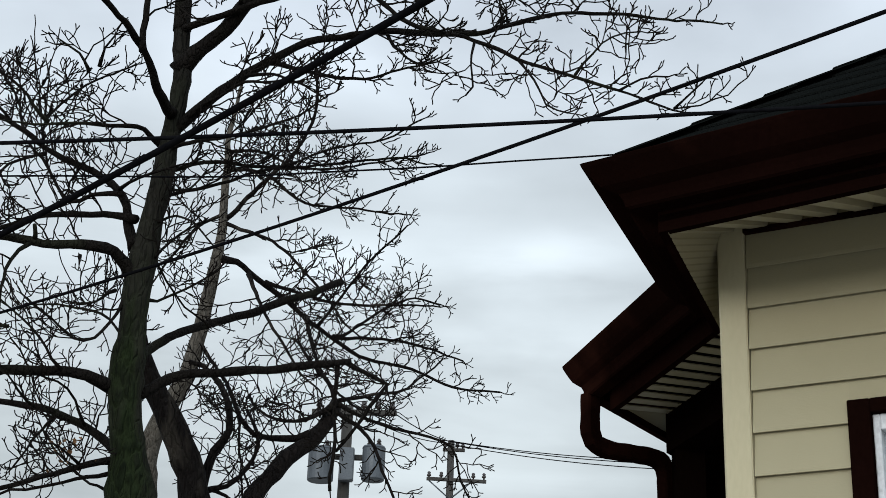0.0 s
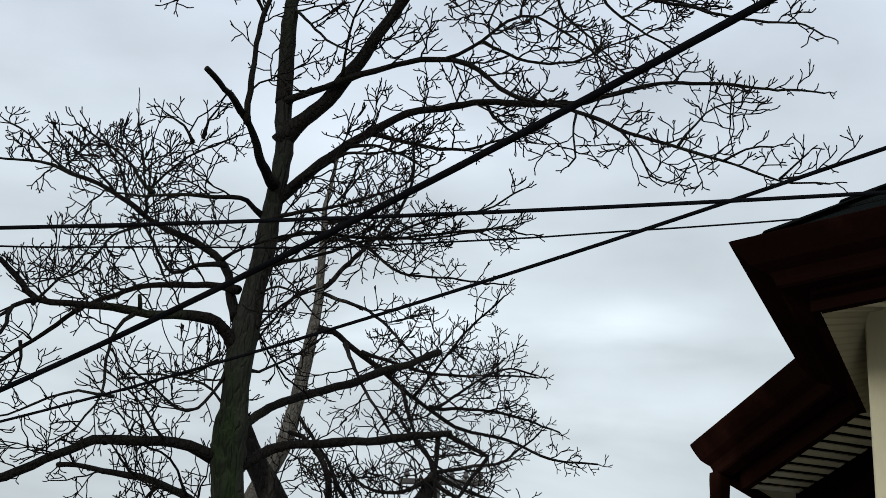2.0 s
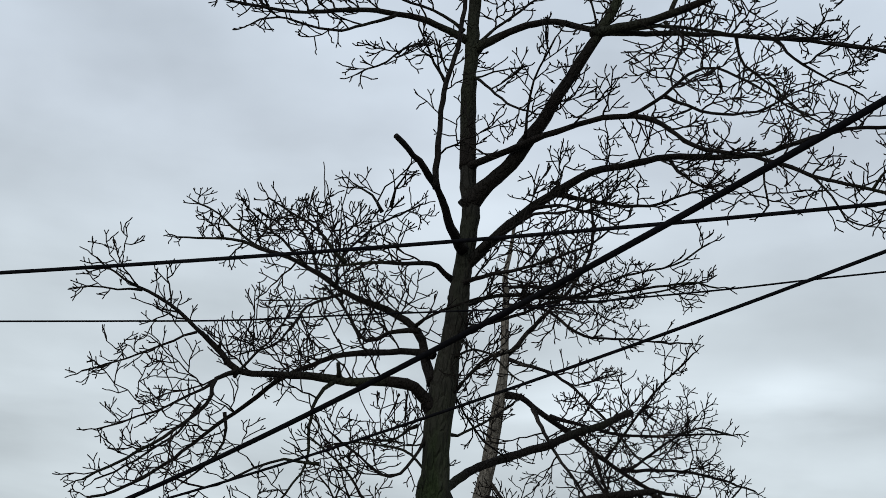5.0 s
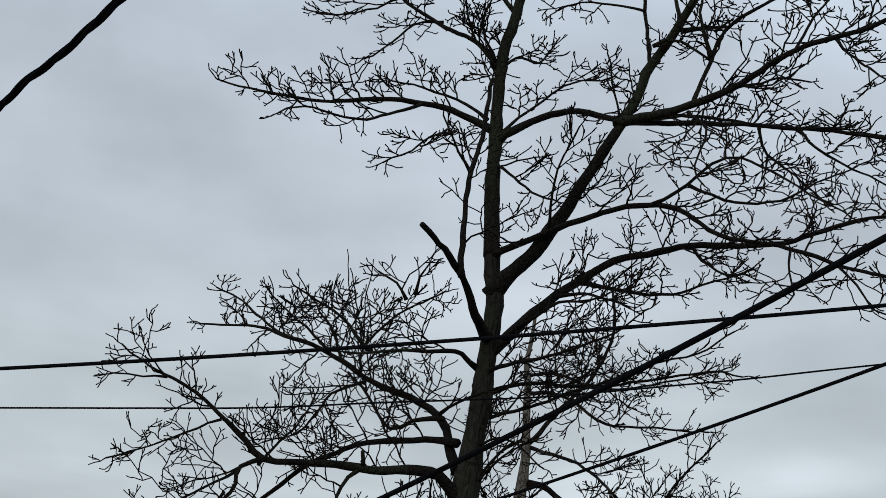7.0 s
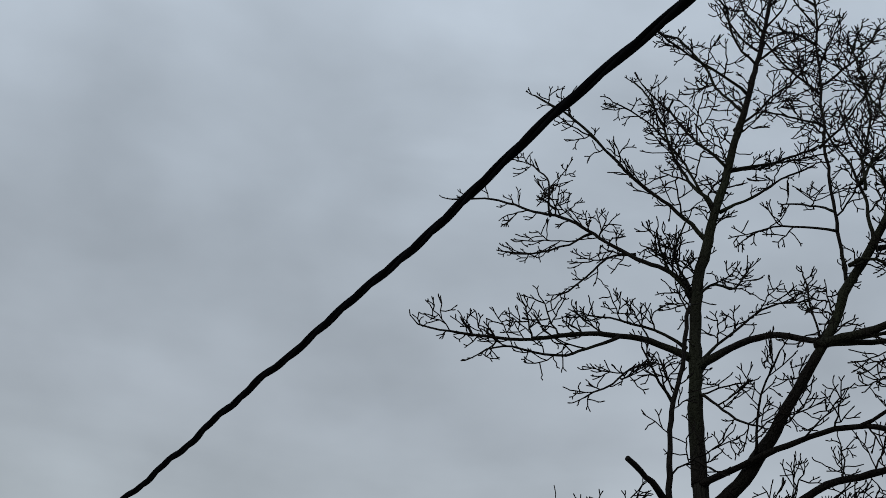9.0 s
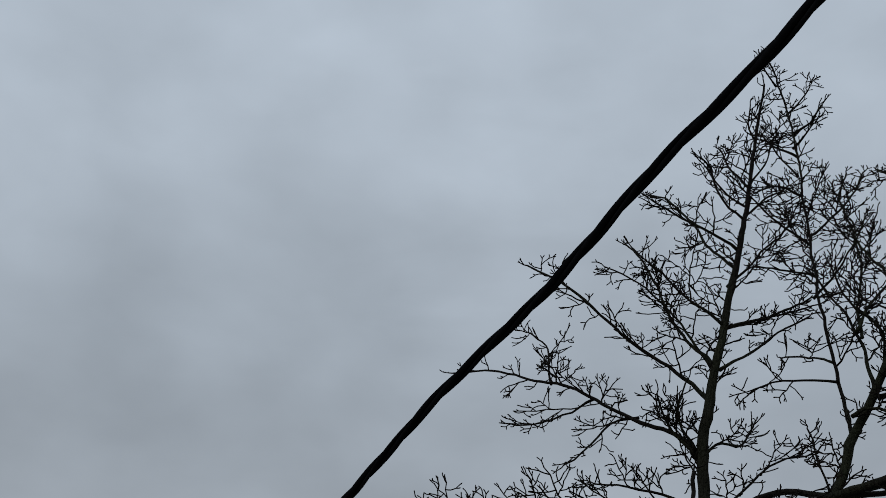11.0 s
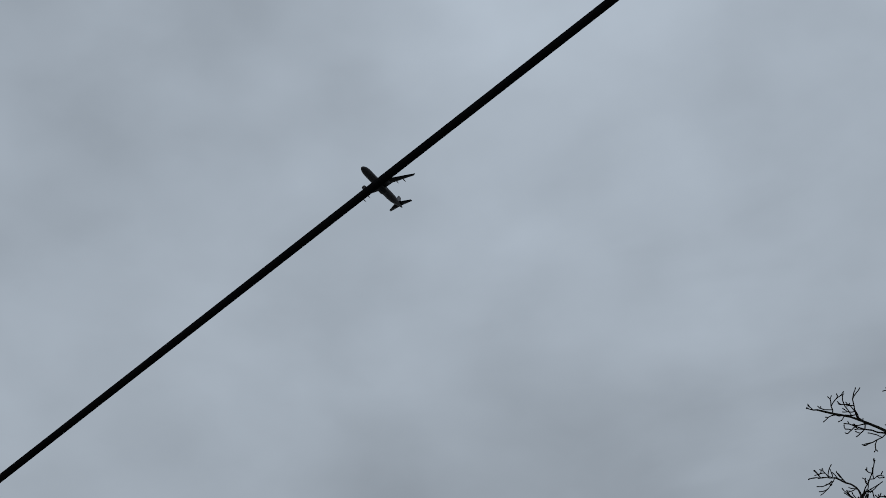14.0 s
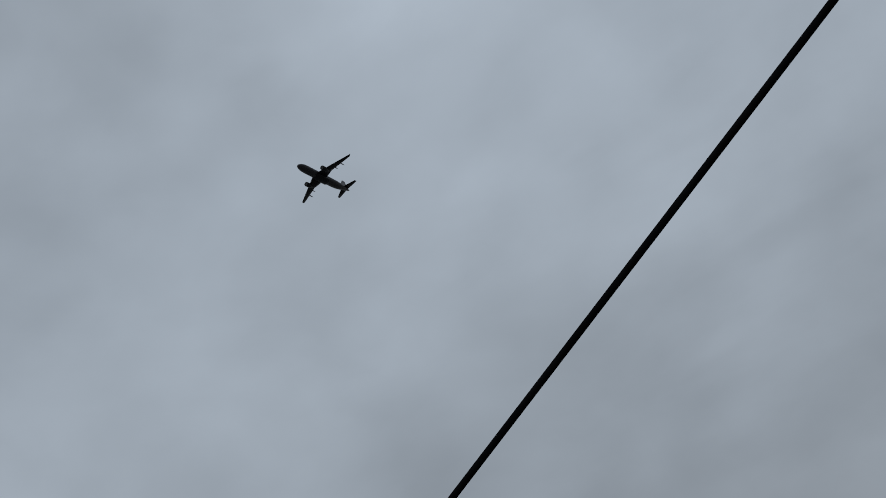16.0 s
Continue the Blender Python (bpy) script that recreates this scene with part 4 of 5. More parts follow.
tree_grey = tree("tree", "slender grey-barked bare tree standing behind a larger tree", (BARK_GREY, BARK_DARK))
limb(tree_grey, "trunk", 0.138, 0.016, 0.2, [(-2.84, 15.20, 4.71), (-2.88, 15.20, 5.22), (-2.87, 15.20, 5.63), (-2.75, 15.20, 5.98), (-2.55, 15.20, 6.47), (-2.46, 15.20, 7.03), (-2.38, 15.20, 7.73), (-2.37, 15.20, 8.38), (-2.37, 15.20, 8.79), (-2.37, 15.20, 9.13), (-2.33, 15.20, 9.44), (-2.29, 15.20, 9.76)])
limb(tree_grey, "limb", 0.038, 0.010, 1.8, [(-2.33, 15.19, 7.67), (-2.17, 15.26, 7.67), (-1.86, 15.32, 7.45), (-1.55, 15.39, 7.23), (-1.18, 15.45, 6.98), (-0.75, 15.51, 6.74), (-0.27, 15.57, 6.65), (0.15, 15.64, 6.50), (0.66, 15.70, 6.48)])
limb(tree_grey, "limb", 0.024, 0.009, 1.8, [(-2.34, 15.20, 8.09), (-1.80, 15.05, 7.82), (-1.41, 14.90, 7.46), (-1.02, 14.75, 6.92), (-0.77, 14.60, 6.64)])
limb(tree_grey, "limb", 0.029, 0.015, 1.6, [(-2.35, 15.21, 8.12), (-2.03, 15.08, 8.41), (-1.71, 14.96, 8.73), (-1.48, 14.84, 9.02), (-1.40, 14.72, 9.33), (-1.42, 14.60, 9.67)])
limb(tree_grey, "limb", 0.024, 0.010, 1.4, [(-2.36, 15.20, 8.19), (-2.73, 15.53, 8.12), (-3.00, 15.87, 7.91), (-3.22, 16.20, 7.76)])
limb(tree_grey, "limb", 0.025, 0.010, 1.8, [(-2.37, 15.20, 8.72), (-1.97, 15.45, 8.79), (-1.54, 15.70, 8.58), (-1.06, 15.95, 8.64), (-0.43, 16.20, 8.70)])
limb(tree_grey, "limb", 0.020, 0.010, 1.8, [(-2.37, 15.20, 8.92), (-2.06, 15.45, 9.06), (-1.57, 15.70, 8.99), (-0.96, 15.95, 9.20), (-0.20, 16.20, 9.50)])
limb(tree_grey, "limb", 0.024, 0.009, 1.8, [(-1.85, 15.20, 7.43), (-1.41, 15.08, 7.27), (-0.93, 14.95, 7.12), (-0.46, 14.82, 7.09), (-0.00, 14.70, 7.04)])
limb(tree_grey, "limb", 0.024, 0.009, 1.8, [(-1.41, 15.20, 7.07), (-1.23, 14.93, 6.49), (-0.97, 14.67, 6.07), (-0.50, 14.40, 5.78)])
limb(tree_grey, "limb", 0.024, 0.009, 1.8, [(-2.03, 15.20, 7.52), (-1.78, 14.93, 6.96), (-1.44, 14.67, 6.40), (-1.11, 14.40, 5.98)])
limb(tree_grey, "limb", 0.023, 0.010, 1.8, [(-1.10, 15.20, 6.86), (-0.70, 15.47, 6.94), (-0.23, 15.73, 6.99), (0.26, 16.00, 6.91)])
limb(tree_grey, "limb", 0.024, 0.009, 1.8, [(-2.49, 15.20, 6.78), (-2.13, 15.00, 6.24), (-1.96, 14.80, 5.84), (-1.84, 14.60, 5.28), (-1.68, 14.40, 4.91)])
limb(tree_grey, "limb", 0.019, 0.009, 1.7, [(-1.28, 15.20, 6.95), (-0.94, 14.93, 7.36), (-0.60, 14.67, 7.65), (-0.37, 14.40, 7.79)])
limb(tree_grey, "limb", 0.019, 0.010, 1.7, [(-1.04, 15.20, 6.84), (-0.71, 15.47, 7.19), (-0.37, 15.73, 7.50), (-0.00, 16.00, 7.55)])
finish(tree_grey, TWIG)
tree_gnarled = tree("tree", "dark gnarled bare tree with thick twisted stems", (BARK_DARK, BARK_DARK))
limb(tree_gnarled, "trunk", 0.198, 0.055, 0.6, [(-2.00, 13.20, 4.08), (-2.04, 13.15, 4.55), (-2.09, 13.10, 4.83), (-2.19, 13.05, 5.07), (-2.31, 13.00, 5.30), (-2.46, 12.95, 5.53), (-2.55, 12.90, 5.74), (-2.62, 12.85, 5.96), (-2.67, 12.80, 6.15)])
limb(tree_gnarled, "limb", 0.052, 0.020, 0.9, [(-2.04, 13.20, 4.64), (-1.92, 13.20, 5.07), (-1.81, 13.20, 5.25), (-1.89, 13.20, 5.58), (-2.09, 13.20, 5.86), (-2.22, 13.20, 5.88)])
limb(tree_gnarled, "limb", 0.088, 0.064, 1.1, [(-1.68, 13.19, 4.41), (-1.56, 13.32, 4.70), (-1.30, 13.45, 5.11), (-1.08, 13.57, 5.36), (-0.92, 13.70, 5.69)])
limb(tree_gnarled, "limb", 0.037, 0.017, 1.7, [(-1.13, 13.50, 5.34), (-1.37, 13.53, 5.30), (-1.63, 13.55, 5.33), (-1.81, 13.57, 5.59), (-1.93, 13.60, 5.81)])
limb(tree_gnarled, "limb", 0.025, 0.012, 1.7, [(-0.92, 13.50, 5.64), (-1.28, 13.53, 5.47), (-1.55, 13.57, 5.52), (-1.72, 13.60, 5.71)])
limb(tree_gnarled, "limb", 0.029, 0.013, 1.8, [(-0.91, 13.60, 5.64), (-1.02, 13.67, 5.92), (-1.19, 13.73, 6.10), (-1.37, 13.80, 6.34)])
limb(tree_gnarled, "limb", 0.025, 0.012, 1.8, [(-0.96, 13.60, 5.62), (-0.67, 13.53, 5.41), (-0.45, 13.47, 5.04), (-0.33, 13.40, 4.72)])
limb(tree_gnarled, "limb", 0.021, 0.009, 1.6, [(-0.90, 13.60, 5.69), (-0.59, 13.73, 5.79), (-0.29, 13.87, 5.90), (0.02, 14.00, 6.24)])
limb(tree_gnarled, "limb", 0.028, 0.012, 1.4, [(-2.00, 13.21, 4.71), (-1.69, 13.10, 4.80), (-1.51, 13.00, 5.08), (-1.62, 12.90, 5.35)])
limb(tree_gnarled, "limb", 0.024, 0.012, 1.4, [(-2.08, 13.19, 4.76), (-1.81, 13.35, 4.71), (-1.61, 13.50, 4.50)])
finish(tree_gnarled, TWIG)


def root_to_ground(parent, top, r, bark):
    """The lower stem, unseen, down to the ground."""
    vs, fs = [], []
    line = [Vector((top[0], top[1], -0.1)), Vector((top[0], top[1], top[2] * 0.4)), Vector(top)]
    tube(vs, fs, line, [r * 1.5, r * 1.15, r], 16, rough=0.1)
    part_py("trunk", vs, fs, bark, parent)


root_to_ground(tree_grey, (-2.84, 15.20, 4.71), 0.138, BARK_GREY)
root_to_ground(tree_gnarled, (-2.00, 13.20, 4.08), 0.198, BARK_DARK)
root_to_ground(tree_gnarled, (-1.68, 13.19, 4.41), 0.088, BARK_DARK)

# the last dry leaves, on low twigs of the main tree
vs, fs = [], []
for _ in range(26):
    c = Vector((-2.74 + rng.gauss(0, 0.10), 11.55 + rng.gauss(0, 0.08), 4.60 + rng.gauss(0, 0.06)))
    a, b = Vector((rng.gauss(0, 1), rng.gauss(0, 1), rng.gauss(0, 1))).normalized(), Vector((rng.gauss(0, 1), rng.gauss(0, 1), rng.gauss(0, 1)))
    b = (b - a * b.dot(a)).normalized()
    nrm = a.cross(b)
    s = rng.uniform(0.016, 0.03)
    k = len(vs)
    ring = [a * s, a * s * 0.4 + b * s * 0.7, -a * s * 0.5 + b * s * 0.45, -a * s, -a * s * 0.5 - b * s * 0.45, a * s * 0.4 - b * s * 0.7]
    vs += [c + nrm * s * 0.3] + [c + q for q in ring] + [c + nrm * (s * 0.3 - 0.003)]
    for j in range(6):
        fs.append((k, k + 1 + j, k + 1 + (j + 1) % 6))
        fs.append((k + 7, k + 1 + (j + 1) % 6, k + 1 + j))
ob = part_py("foliage", vs, fs, LEAF, tree_main, "a few curled orange-brown dead leaves", smooth=False)
ob["kind"] = "stuff"


# ---- overhead cables ----
def cable_line(p0, p1, sag, s0, s1, step=0.12):
    p0, p1 = Vector(p0), Vector(p1)
    n = int((p1 - p0).length * (s1 - s0) / step)
    out = []
    for i in range(n + 1):
        s = s0 + (s1 - s0) * i / n
        out.append(p0 + (p1 - p0) * s + Vector((0, 0, sag * s * (s - 1))))
    return out


def cable(label, p0, p1, sag, s0, s1, r, wave=0.0):
    line = cable_line(p0, p1, sag, s0, s1)
    if wave:
        line = [p + Vector((0, noise.noise(p * 0.8), noise.noise(p * 0.8 + V(5, 5, 5)))) * wave for p in line]
    vs, fs = [], []
    tube(vs, fs, line, [r] * len(line), 10)
    ob = new("overhead_cable", mesh_of("overhead_cable", vs, fs, CABLE))
    return tagged(ob, label, "cable", "overhead cables")


CABLE_A = ((-2.74, 3.176, 3.039), (5.031, 2.908, 3.815), 0.635)
cable("thin black overhead cable leading to the house eave", *CABLE_A, -0.9, 0.552, 0.0046)
cable("slim slightly wavy black cable strung beyond the trees", (-4.107, 11.032, 6.62), (-0.118, 11.5, 7.074), 0.161, -2.2, 3.2, 0.0075, wave=0.02)
cable("thick black overhead cable rising across the tree", (-2.476, 4.588, 2.873), (-0.113, 2.319, 2.972), 0.189, -2.2, 2.2, 0.0068)
cable("black overhead cable sloping past the house corner", (-3.053, 6.646, 3.6), (-0.143, 4.054, 3.464), 0.137, -2.5, 2.3, 0.0056)
cable("smooth taut black cable passing overhead", (1.90, 0.63, 4.51), (-4.26, 1.42, 4.20), 0.0, -1.5, 2.0, 0.0094)

# the twisted service cable: three strands laid round each other
triplex = thing("twisted_cable", "thick black twisted three-strand overhead service cable", "cable", "overhead cables")
axis = cable_line((-4.112, 4.472, 3.695), (-1.843, 2.156, 3.086), 0.094, -2.1, 2.9, 0.02)
run = (axis[-1] - axis[0]).normalized()
sx = run.cross(Vector((0, 0, 1))).normalized()
sy = sx.cross(run)
for k, (r, off) in enumerate(((0.0040, 0.0039), (0.0040, 0.0039), (0.0030, 0.0045))):
    vs, fs = [], []
    line = []
    for i, p in enumerate(axis):
        a = 2 * math.pi * (i * 0.02 / 0.36 + k / 3) + 1.2 * noise.noise(p * 1.3)
        wob = sy * 0.0075 * noise.noise(p * 5.0) + sx * 0.0065 * noise.noise(p * 5.0 + V(3, 3, 3))
        line.append(p + wob + (sx * math.cos(a) + sy * math.sin(a)) * off)
    tube(vs, fs, line, [r] * len(line), 8)
    part_py("strand", vs, fs, CABLE, triplex)

# ---- house ----
house = thing("house", "cream vinyl-sided house with dark brown eaves and gutters", "house", at=(0.9, 4.25, 0))
HO = Vector((0.9, 4.25, 0))


def hp(x, y, z):
    return Vector((x, y, z)) - HO


def hpart(name, bm, mat, label="", parent=None, smooth=False):
    ob = part(name, bm, mat, parent or house, label, smooth)
    return ob


U = Vector((0.872, -0.49, 0))          # along the front wall
NO = Vector((-0.49, -0.872, 0))        # out of the front wall
EV = Vector((0.82, -0.572, 0))         # along the front eave
EN = Vector((0.572, 0.82, 0))          # from the front eave towards the house
LV = Vector((0.345, 0.939, 0))         # along the side eave, away
LN = Vector((0.939, -0.345, 0))        # from the side eave towards the house
ZT, ZF = 3.46, 3.27                    # gutter rim, fascia foot
GA = Vector((0.366, 3.846, 0)) - HO    # outer gutter corner
FA = Vector((0.582, 3.867, 0)) - HO    # fascia corner
WIN_L, WIN_R, WIN_T, WIN_B = 0.273, 1.22, 2.886, 1.55


def up(z):
    return Vector((0, 0, z))


# walls behind the siding: pieces round the window opening
bm = bmesh.new()
for a, b, z0, z1 in ((-0.06, WIN_L, 0, 3.47), (WIN_R, 3.6, 0, 3.47), (WIN_L, WIN_R, 0, WIN_B), (WIN_L, WIN_R, WIN_T, 3.47)):
    q = [U * a + NO * -0.004, U * b + NO * -0.004, U * b - NO * 0.16, U * a - NO * 0.16]
    prism(bm, [p + up(z0) for p in q], [p + up(z1) for p in q])
hpart("wall", bm, BROWN_DARK, "sheathing behind the cream siding")
# side wall, away from the front corner
bm = bmesh.new()
q = [U * -0.06, LV * 2.2 + U * -0.06, LV * 2.2 + LN * 0.15, LN * 0.15]
q = [p - NO * 0.02 for p in q]
prism(bm, [p + up(0) for p in q], [p + up(3.47) for p in q])
hpart("wall", bm, SIDING, "cream side wall")


def course(a, b):
    """One siding board: its foot stands proud, its head tucks under the next."""
    prof = [(0.0, 0.131), (0.004, 0.131), (0.019, 0.012), (0.0195, 0.001), (0.018, 0.0), (0.0165, 0.001), (0.015, 0.014), (0.002, 0.016), (0.0, 0.016)]
    bm = bmesh.new()
    sweep([[U * s + NO * o + up(z) for o, z in prof] for s in (a, b)], bm)
    bmesh.ops.recalc_face_normals(bm, faces=bm.faces[:])
    me = bpy.data.meshes.new("siding_board")
    bm.to_mesh(me)
    bm.free()
    me.materials.append(SIDING)
    return me


full, left, right = course(0.002, 3.6), course(0.002, WIN_L + 0.004), course(WIN_R - 0.004, 3.6)
for k in range(-1, 25):
    z = 3.323 - 0.125 * k
    cut = WIN_B - 0.12 < z < WIN_T - 0.03
    for me in ((left, right) if cut else (full,)):
        ob = new("siding_board", me)
        ob.parent, ob.location = house, (0, 0, z)

# the board over the window head, cut to fit
for k in range(-1, 25):
    z = 3.323 - 0.125 * k
    if z < WIN_T < z + 0.125:
        h = WIN_T - z + 0.002
        o = 0.019 - 0.015 * (h - 0.012) / 0.119
        bm = bmesh.new()
        sweep([[U * t + NO * a + up(z + b) for a, b in ((0.0, 0.131), (0.004, 0.131), (o, h), (0.0, h))] for t in (WIN_L + 0.004, WIN_R - 0.004)], bm)
        hpart("siding_board", bm, SIDING)
# dark trim under the soffit at the wall head
bm = bmesh.new()
q = [U * 0.0 + NO * 0.0, U * 3.6 + NO * 0.0, U * 3.6 + NO * 0.03, U * 0.0 + NO * 0.03]
prism(bm, [p + up(3.434) for p in q], [p + up(3.446) for p in q])
hpart("trim", bm, BROWN, "dark brown channel at the wall head")

# corner post: two faces and a rounded nose
bm = bmesh.new()
post = [U * 0.0 + NO * 0.0, U * 0.0 + NO * 0.021, U * -0.004 + NO * 0.024, U * -0.078 + NO * 0.024, U * -0.084 + NO * 0.018, U * -0.084 + LV * 0.08, U * -0.06 + LV * 0.08, U * -0.06]
prism(bm, [p + up(0.2) for p in post], [p + up(3.462) for p in post])
hpart("corner_post", bm, CREAM, "cream vinyl corner post")

# window: brown surround, white sash, glass, closing panel behind
window = new("window")
window.parent = house
window["label"] = "window with dark brown surround and white sash"


def rail(a0, a1, z0, z1, o0, o1):
    bm = bmesh.new()
    q = [U * a0 + NO * o0, U * a1 + NO * o0, U * a1 + NO * o1, U * a0 + NO * o1]
    prism(bm, [p + up(z0) for p in q], [p + up(z1) for p in q])
    bmesh.ops.bevel(bm, geom=bm.edges[:], offset=0.003, segments=1, affect="EDGES")
    return bm


for nm, args in (("casing", (WIN_L, WIN_L + 0.062, WIN_B, WIN_T, -0.06, 0.03)), ("casing", (WIN_R - 0.04, WIN_R, WIN_B, WIN_T, -0.06, 0.03)),
                 ("casing", (WIN_L + 0.062, WIN_R - 0.04, WIN_T - 0.04, WIN_T, -0.06, 0.03)), ("sill", (WIN_L + 0.062, WIN_R - 0.04, WIN_B, WIN_B + 0.04, -0.06, 0.05))):
    hpart(nm, rail(*args), BROWN, "dark brown metal casing", window)
for args in ((WIN_L + 0.062, WIN_L + 0.082, WIN_B + 0.04, WIN_T - 0.04, -0.05, 0.004), (WIN_R - 0.085, WIN_R - 0.04, WIN_B + 0.04, WIN_T - 0.04, -0.05, 0.004),
             (WIN_L + 0.082, WIN_R - 0.085, WIN_T - 0.085, WIN_T - 0.04, -0.05, 0.004), (WIN_L + 0.082, WIN_R - 0.085, 2.2, 2.24, -0.05, 0.0)):
    hpart("sash", rail(*args), WHITE, "white vinyl sash", window)
pane = hpart("pane", rail(WIN_L + 0.080, WIN_R - 0.08, WIN_B + 0.04, WIN_T - 0.08, -0.034, -0.028), glass, "clear glass pane", window)
pane.visible_shadow = False
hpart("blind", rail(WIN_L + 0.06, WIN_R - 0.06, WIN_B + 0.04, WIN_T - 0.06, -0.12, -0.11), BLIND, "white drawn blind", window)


def line_sweep(name, path, inward, profile, mat, label, parent=None):
    """Sweeps a profile of (distance inward, height) along a mitred eave line: path points and, at each, the inward way."""
    bm = bmesh.new()
    sweep([[p + n * o + up(z) for o, z in profile] for p, n in zip(path, inward)], bm)
    return hpart(name, bm, mat, label, parent)


def mitre(n1, n2):
    m = (n1 + n2)
    return m / m.dot(n1)


K_PROFILE = [(0.135, ZT), (0.135, ZT - 0.128), (0.085, ZT - 0.128), (0.078, ZT - 0.122), (0.074, ZT - 0.102), (0.066, ZT - 0.086), (0.050, ZT - 0.077), (0.036, ZT - 0.067), (0.024, ZT - 0.050), (0.012, ZT - 0.030), (0.003, ZT - 0.014), (0.0, ZT - 0.004), (0.004, ZT), (0.014, ZT), (0.02, ZT - 0.02), (0.06, ZT - 0.07), (0.085, ZT - 0.115), (0.125, ZT - 0.115), (0.128, ZT)]
line_sweep("gutter", [GA + EV * 3.2, GA, GA + LV * 0.95 + LN * 0.014], [EN * 1.03, (FA - GA) / 0.133, LN * 1.46], K_PROFILE, BROWN, "dark brown aluminium gutter")
F_PROFILE = [(0.0, ZF), (0.0, ZT + 0.02), (0.025, ZT + 0.02), (0.025, ZF)]
line_sweep("fascia", [FA + EV * 3.2, FA, FA + LV * 0.84], [EN, mitre(EN, LN), LN], F_PROFILE, BROWN, "dark brown fascia board")


def soffit_run(start, along, end_in, length, inner_start, inner_along, z0, z1, pitch, flat=0.5, deep=0.012):
    """Ribbed soffit panels from the fascia foot up to the wall head."""
    n = int(length / pitch)
    for k in range(n):
        rows_ = []
        for f, drop in ((0.0, 0.0), (0.06, deep), (flat, deep), (flat + 0.06, 0.0), (1.0, 0.0)):
            s = (k + f) * pitch
            a = start + along * s + up(z0 - drop + 0.012)
            b = inner_start + inner_along * s + up(z1 - drop + 0.012)
            rows_.append((a, b))
        bm = bmesh.new()
        sweep([[a, b, b + up(0.01), a + up(0.01)] for a, b in rows_], bm)
        hpart("soffit_panel", bm, SOFFIT, parent=soffit_group[0])


soffit_group = [None]
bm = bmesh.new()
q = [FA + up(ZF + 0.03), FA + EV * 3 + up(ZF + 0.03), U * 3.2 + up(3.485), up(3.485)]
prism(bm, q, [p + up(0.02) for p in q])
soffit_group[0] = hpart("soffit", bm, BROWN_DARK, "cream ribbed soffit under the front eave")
soffit_run(FA + EN * 0.026, EV, EN, 2.9, U * -0.084 + NO * 0.026, U * 1.03, ZF + 0.017, 3.456, 0.1, 0.55, 0.024)
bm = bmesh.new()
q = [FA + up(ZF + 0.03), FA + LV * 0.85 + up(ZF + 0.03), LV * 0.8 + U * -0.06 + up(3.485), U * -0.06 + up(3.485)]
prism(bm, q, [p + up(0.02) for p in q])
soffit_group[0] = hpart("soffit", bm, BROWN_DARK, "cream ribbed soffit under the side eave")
soffit_run(FA + LN * 0.026 + LV * 0.0, LV, LN, 0.85, U * -0.066 + NO * 0.022, LV * 0.97, ZF, 3.452, 0.05, 0.8, 0.014)

# hipped roof: two planes with overlapping courses of shingles
roof_base = GA + mitre(EN, LN) * 0.10
HIP = (EV + LV).normalized()
RISE = 0.585
hip_top = roof_base + HIP * 3.4
bm = bmesh.new()
q1 = [roof_base + up(3.49), roof_base + EV * 4.2 + up(3.49), roof_base + EV * 4.2 + HIP * 3.4 + up(3.49 + 3.4 * RISE), hip_top + up(3.49 + 3.4 * RISE)]
q2 = [roof_base + up(3.49), hip_top + up(3.49 + 3.4 * RISE), hip_top + LV * 2.4 + up(3.49 + 3.4 * RISE), roof_base + LV * 2.0 + up(3.49)]
prism(bm, [p - up(0.03) for p in q1], q1)
prism(bm, [p - up(0.03) for p in q2], q2)
roof = hpart("roof", bm, BROWN_DARK, "charcoal shingled hip roof")
for row in range(22):
    d0, d1 = row * 0.15 - 0.02, row * 0.15 + 0.16
    rr = random.Random(row)
    x = -0.02
    while x < 3.2:
        w = rr.uniform(0.26, 0.34)
        a = roof_base + HIP * d0 + EV * x + up(3.497 + d0 * RISE + 0.010)
        b = roof_base + HIP * d0 + EV * (x + w - 0.006) + up(3.497 + d0 * RISE + 0.010)
        c = roof_base + HIP * d1 + EV * (x + w - 0.006) + up(3.497 + d1 * RISE)
        d = roof_base + HIP * d1 + EV * x + up(3.497 + d1 * RISE)
        if row < 9:
            bm = bmesh.new()
            prism(bm, [a, b, c, d], [p + up(0.007) for p in (a, b, c, d)])
            hpart("shingle", bm, SHINGLE, parent=roof)
        x += w
    if row >= 9:
        bm = bmesh.new()
        a = roof_base + HIP * d0 + up(3.507 + d0 * RISE)
        d = roof_base + HIP * d1 + up(3.497 + d1 * RISE)
        prism(bm, [a, a + EV * 3.2, d + EV * 3.2, d], [p + up(0.007) for p in (a, a + EV * 3.2, d + EV * 3.2, d)])
        hpart("shingle_course", bm, SHINGLE, parent=roof)
for k in range(13):
    d0, d1 = k * 0.24 - 0.02, k * 0.24 + 0.27
    side = HIP.cross(Vector((0, 0, 1)))
    a, d = roof_base + HIP * d0 + up(3.518 + d0 * RISE), roof_base + HIP * d1 + up(3.512 + d1 * RISE)
    ring = [a + side * 0.10 - up(0.03), a, a - side * 0.10 - up(0.03), d - side * 0.10 - up(0.03), d, d + side * 0.10 - up(0.03)]
    bm = bmesh.new()
    prism(bm, ring, [p + up(0.004) for p in ring])
    hpart("hip_cap", bm, SHINGLE, parent=roof)

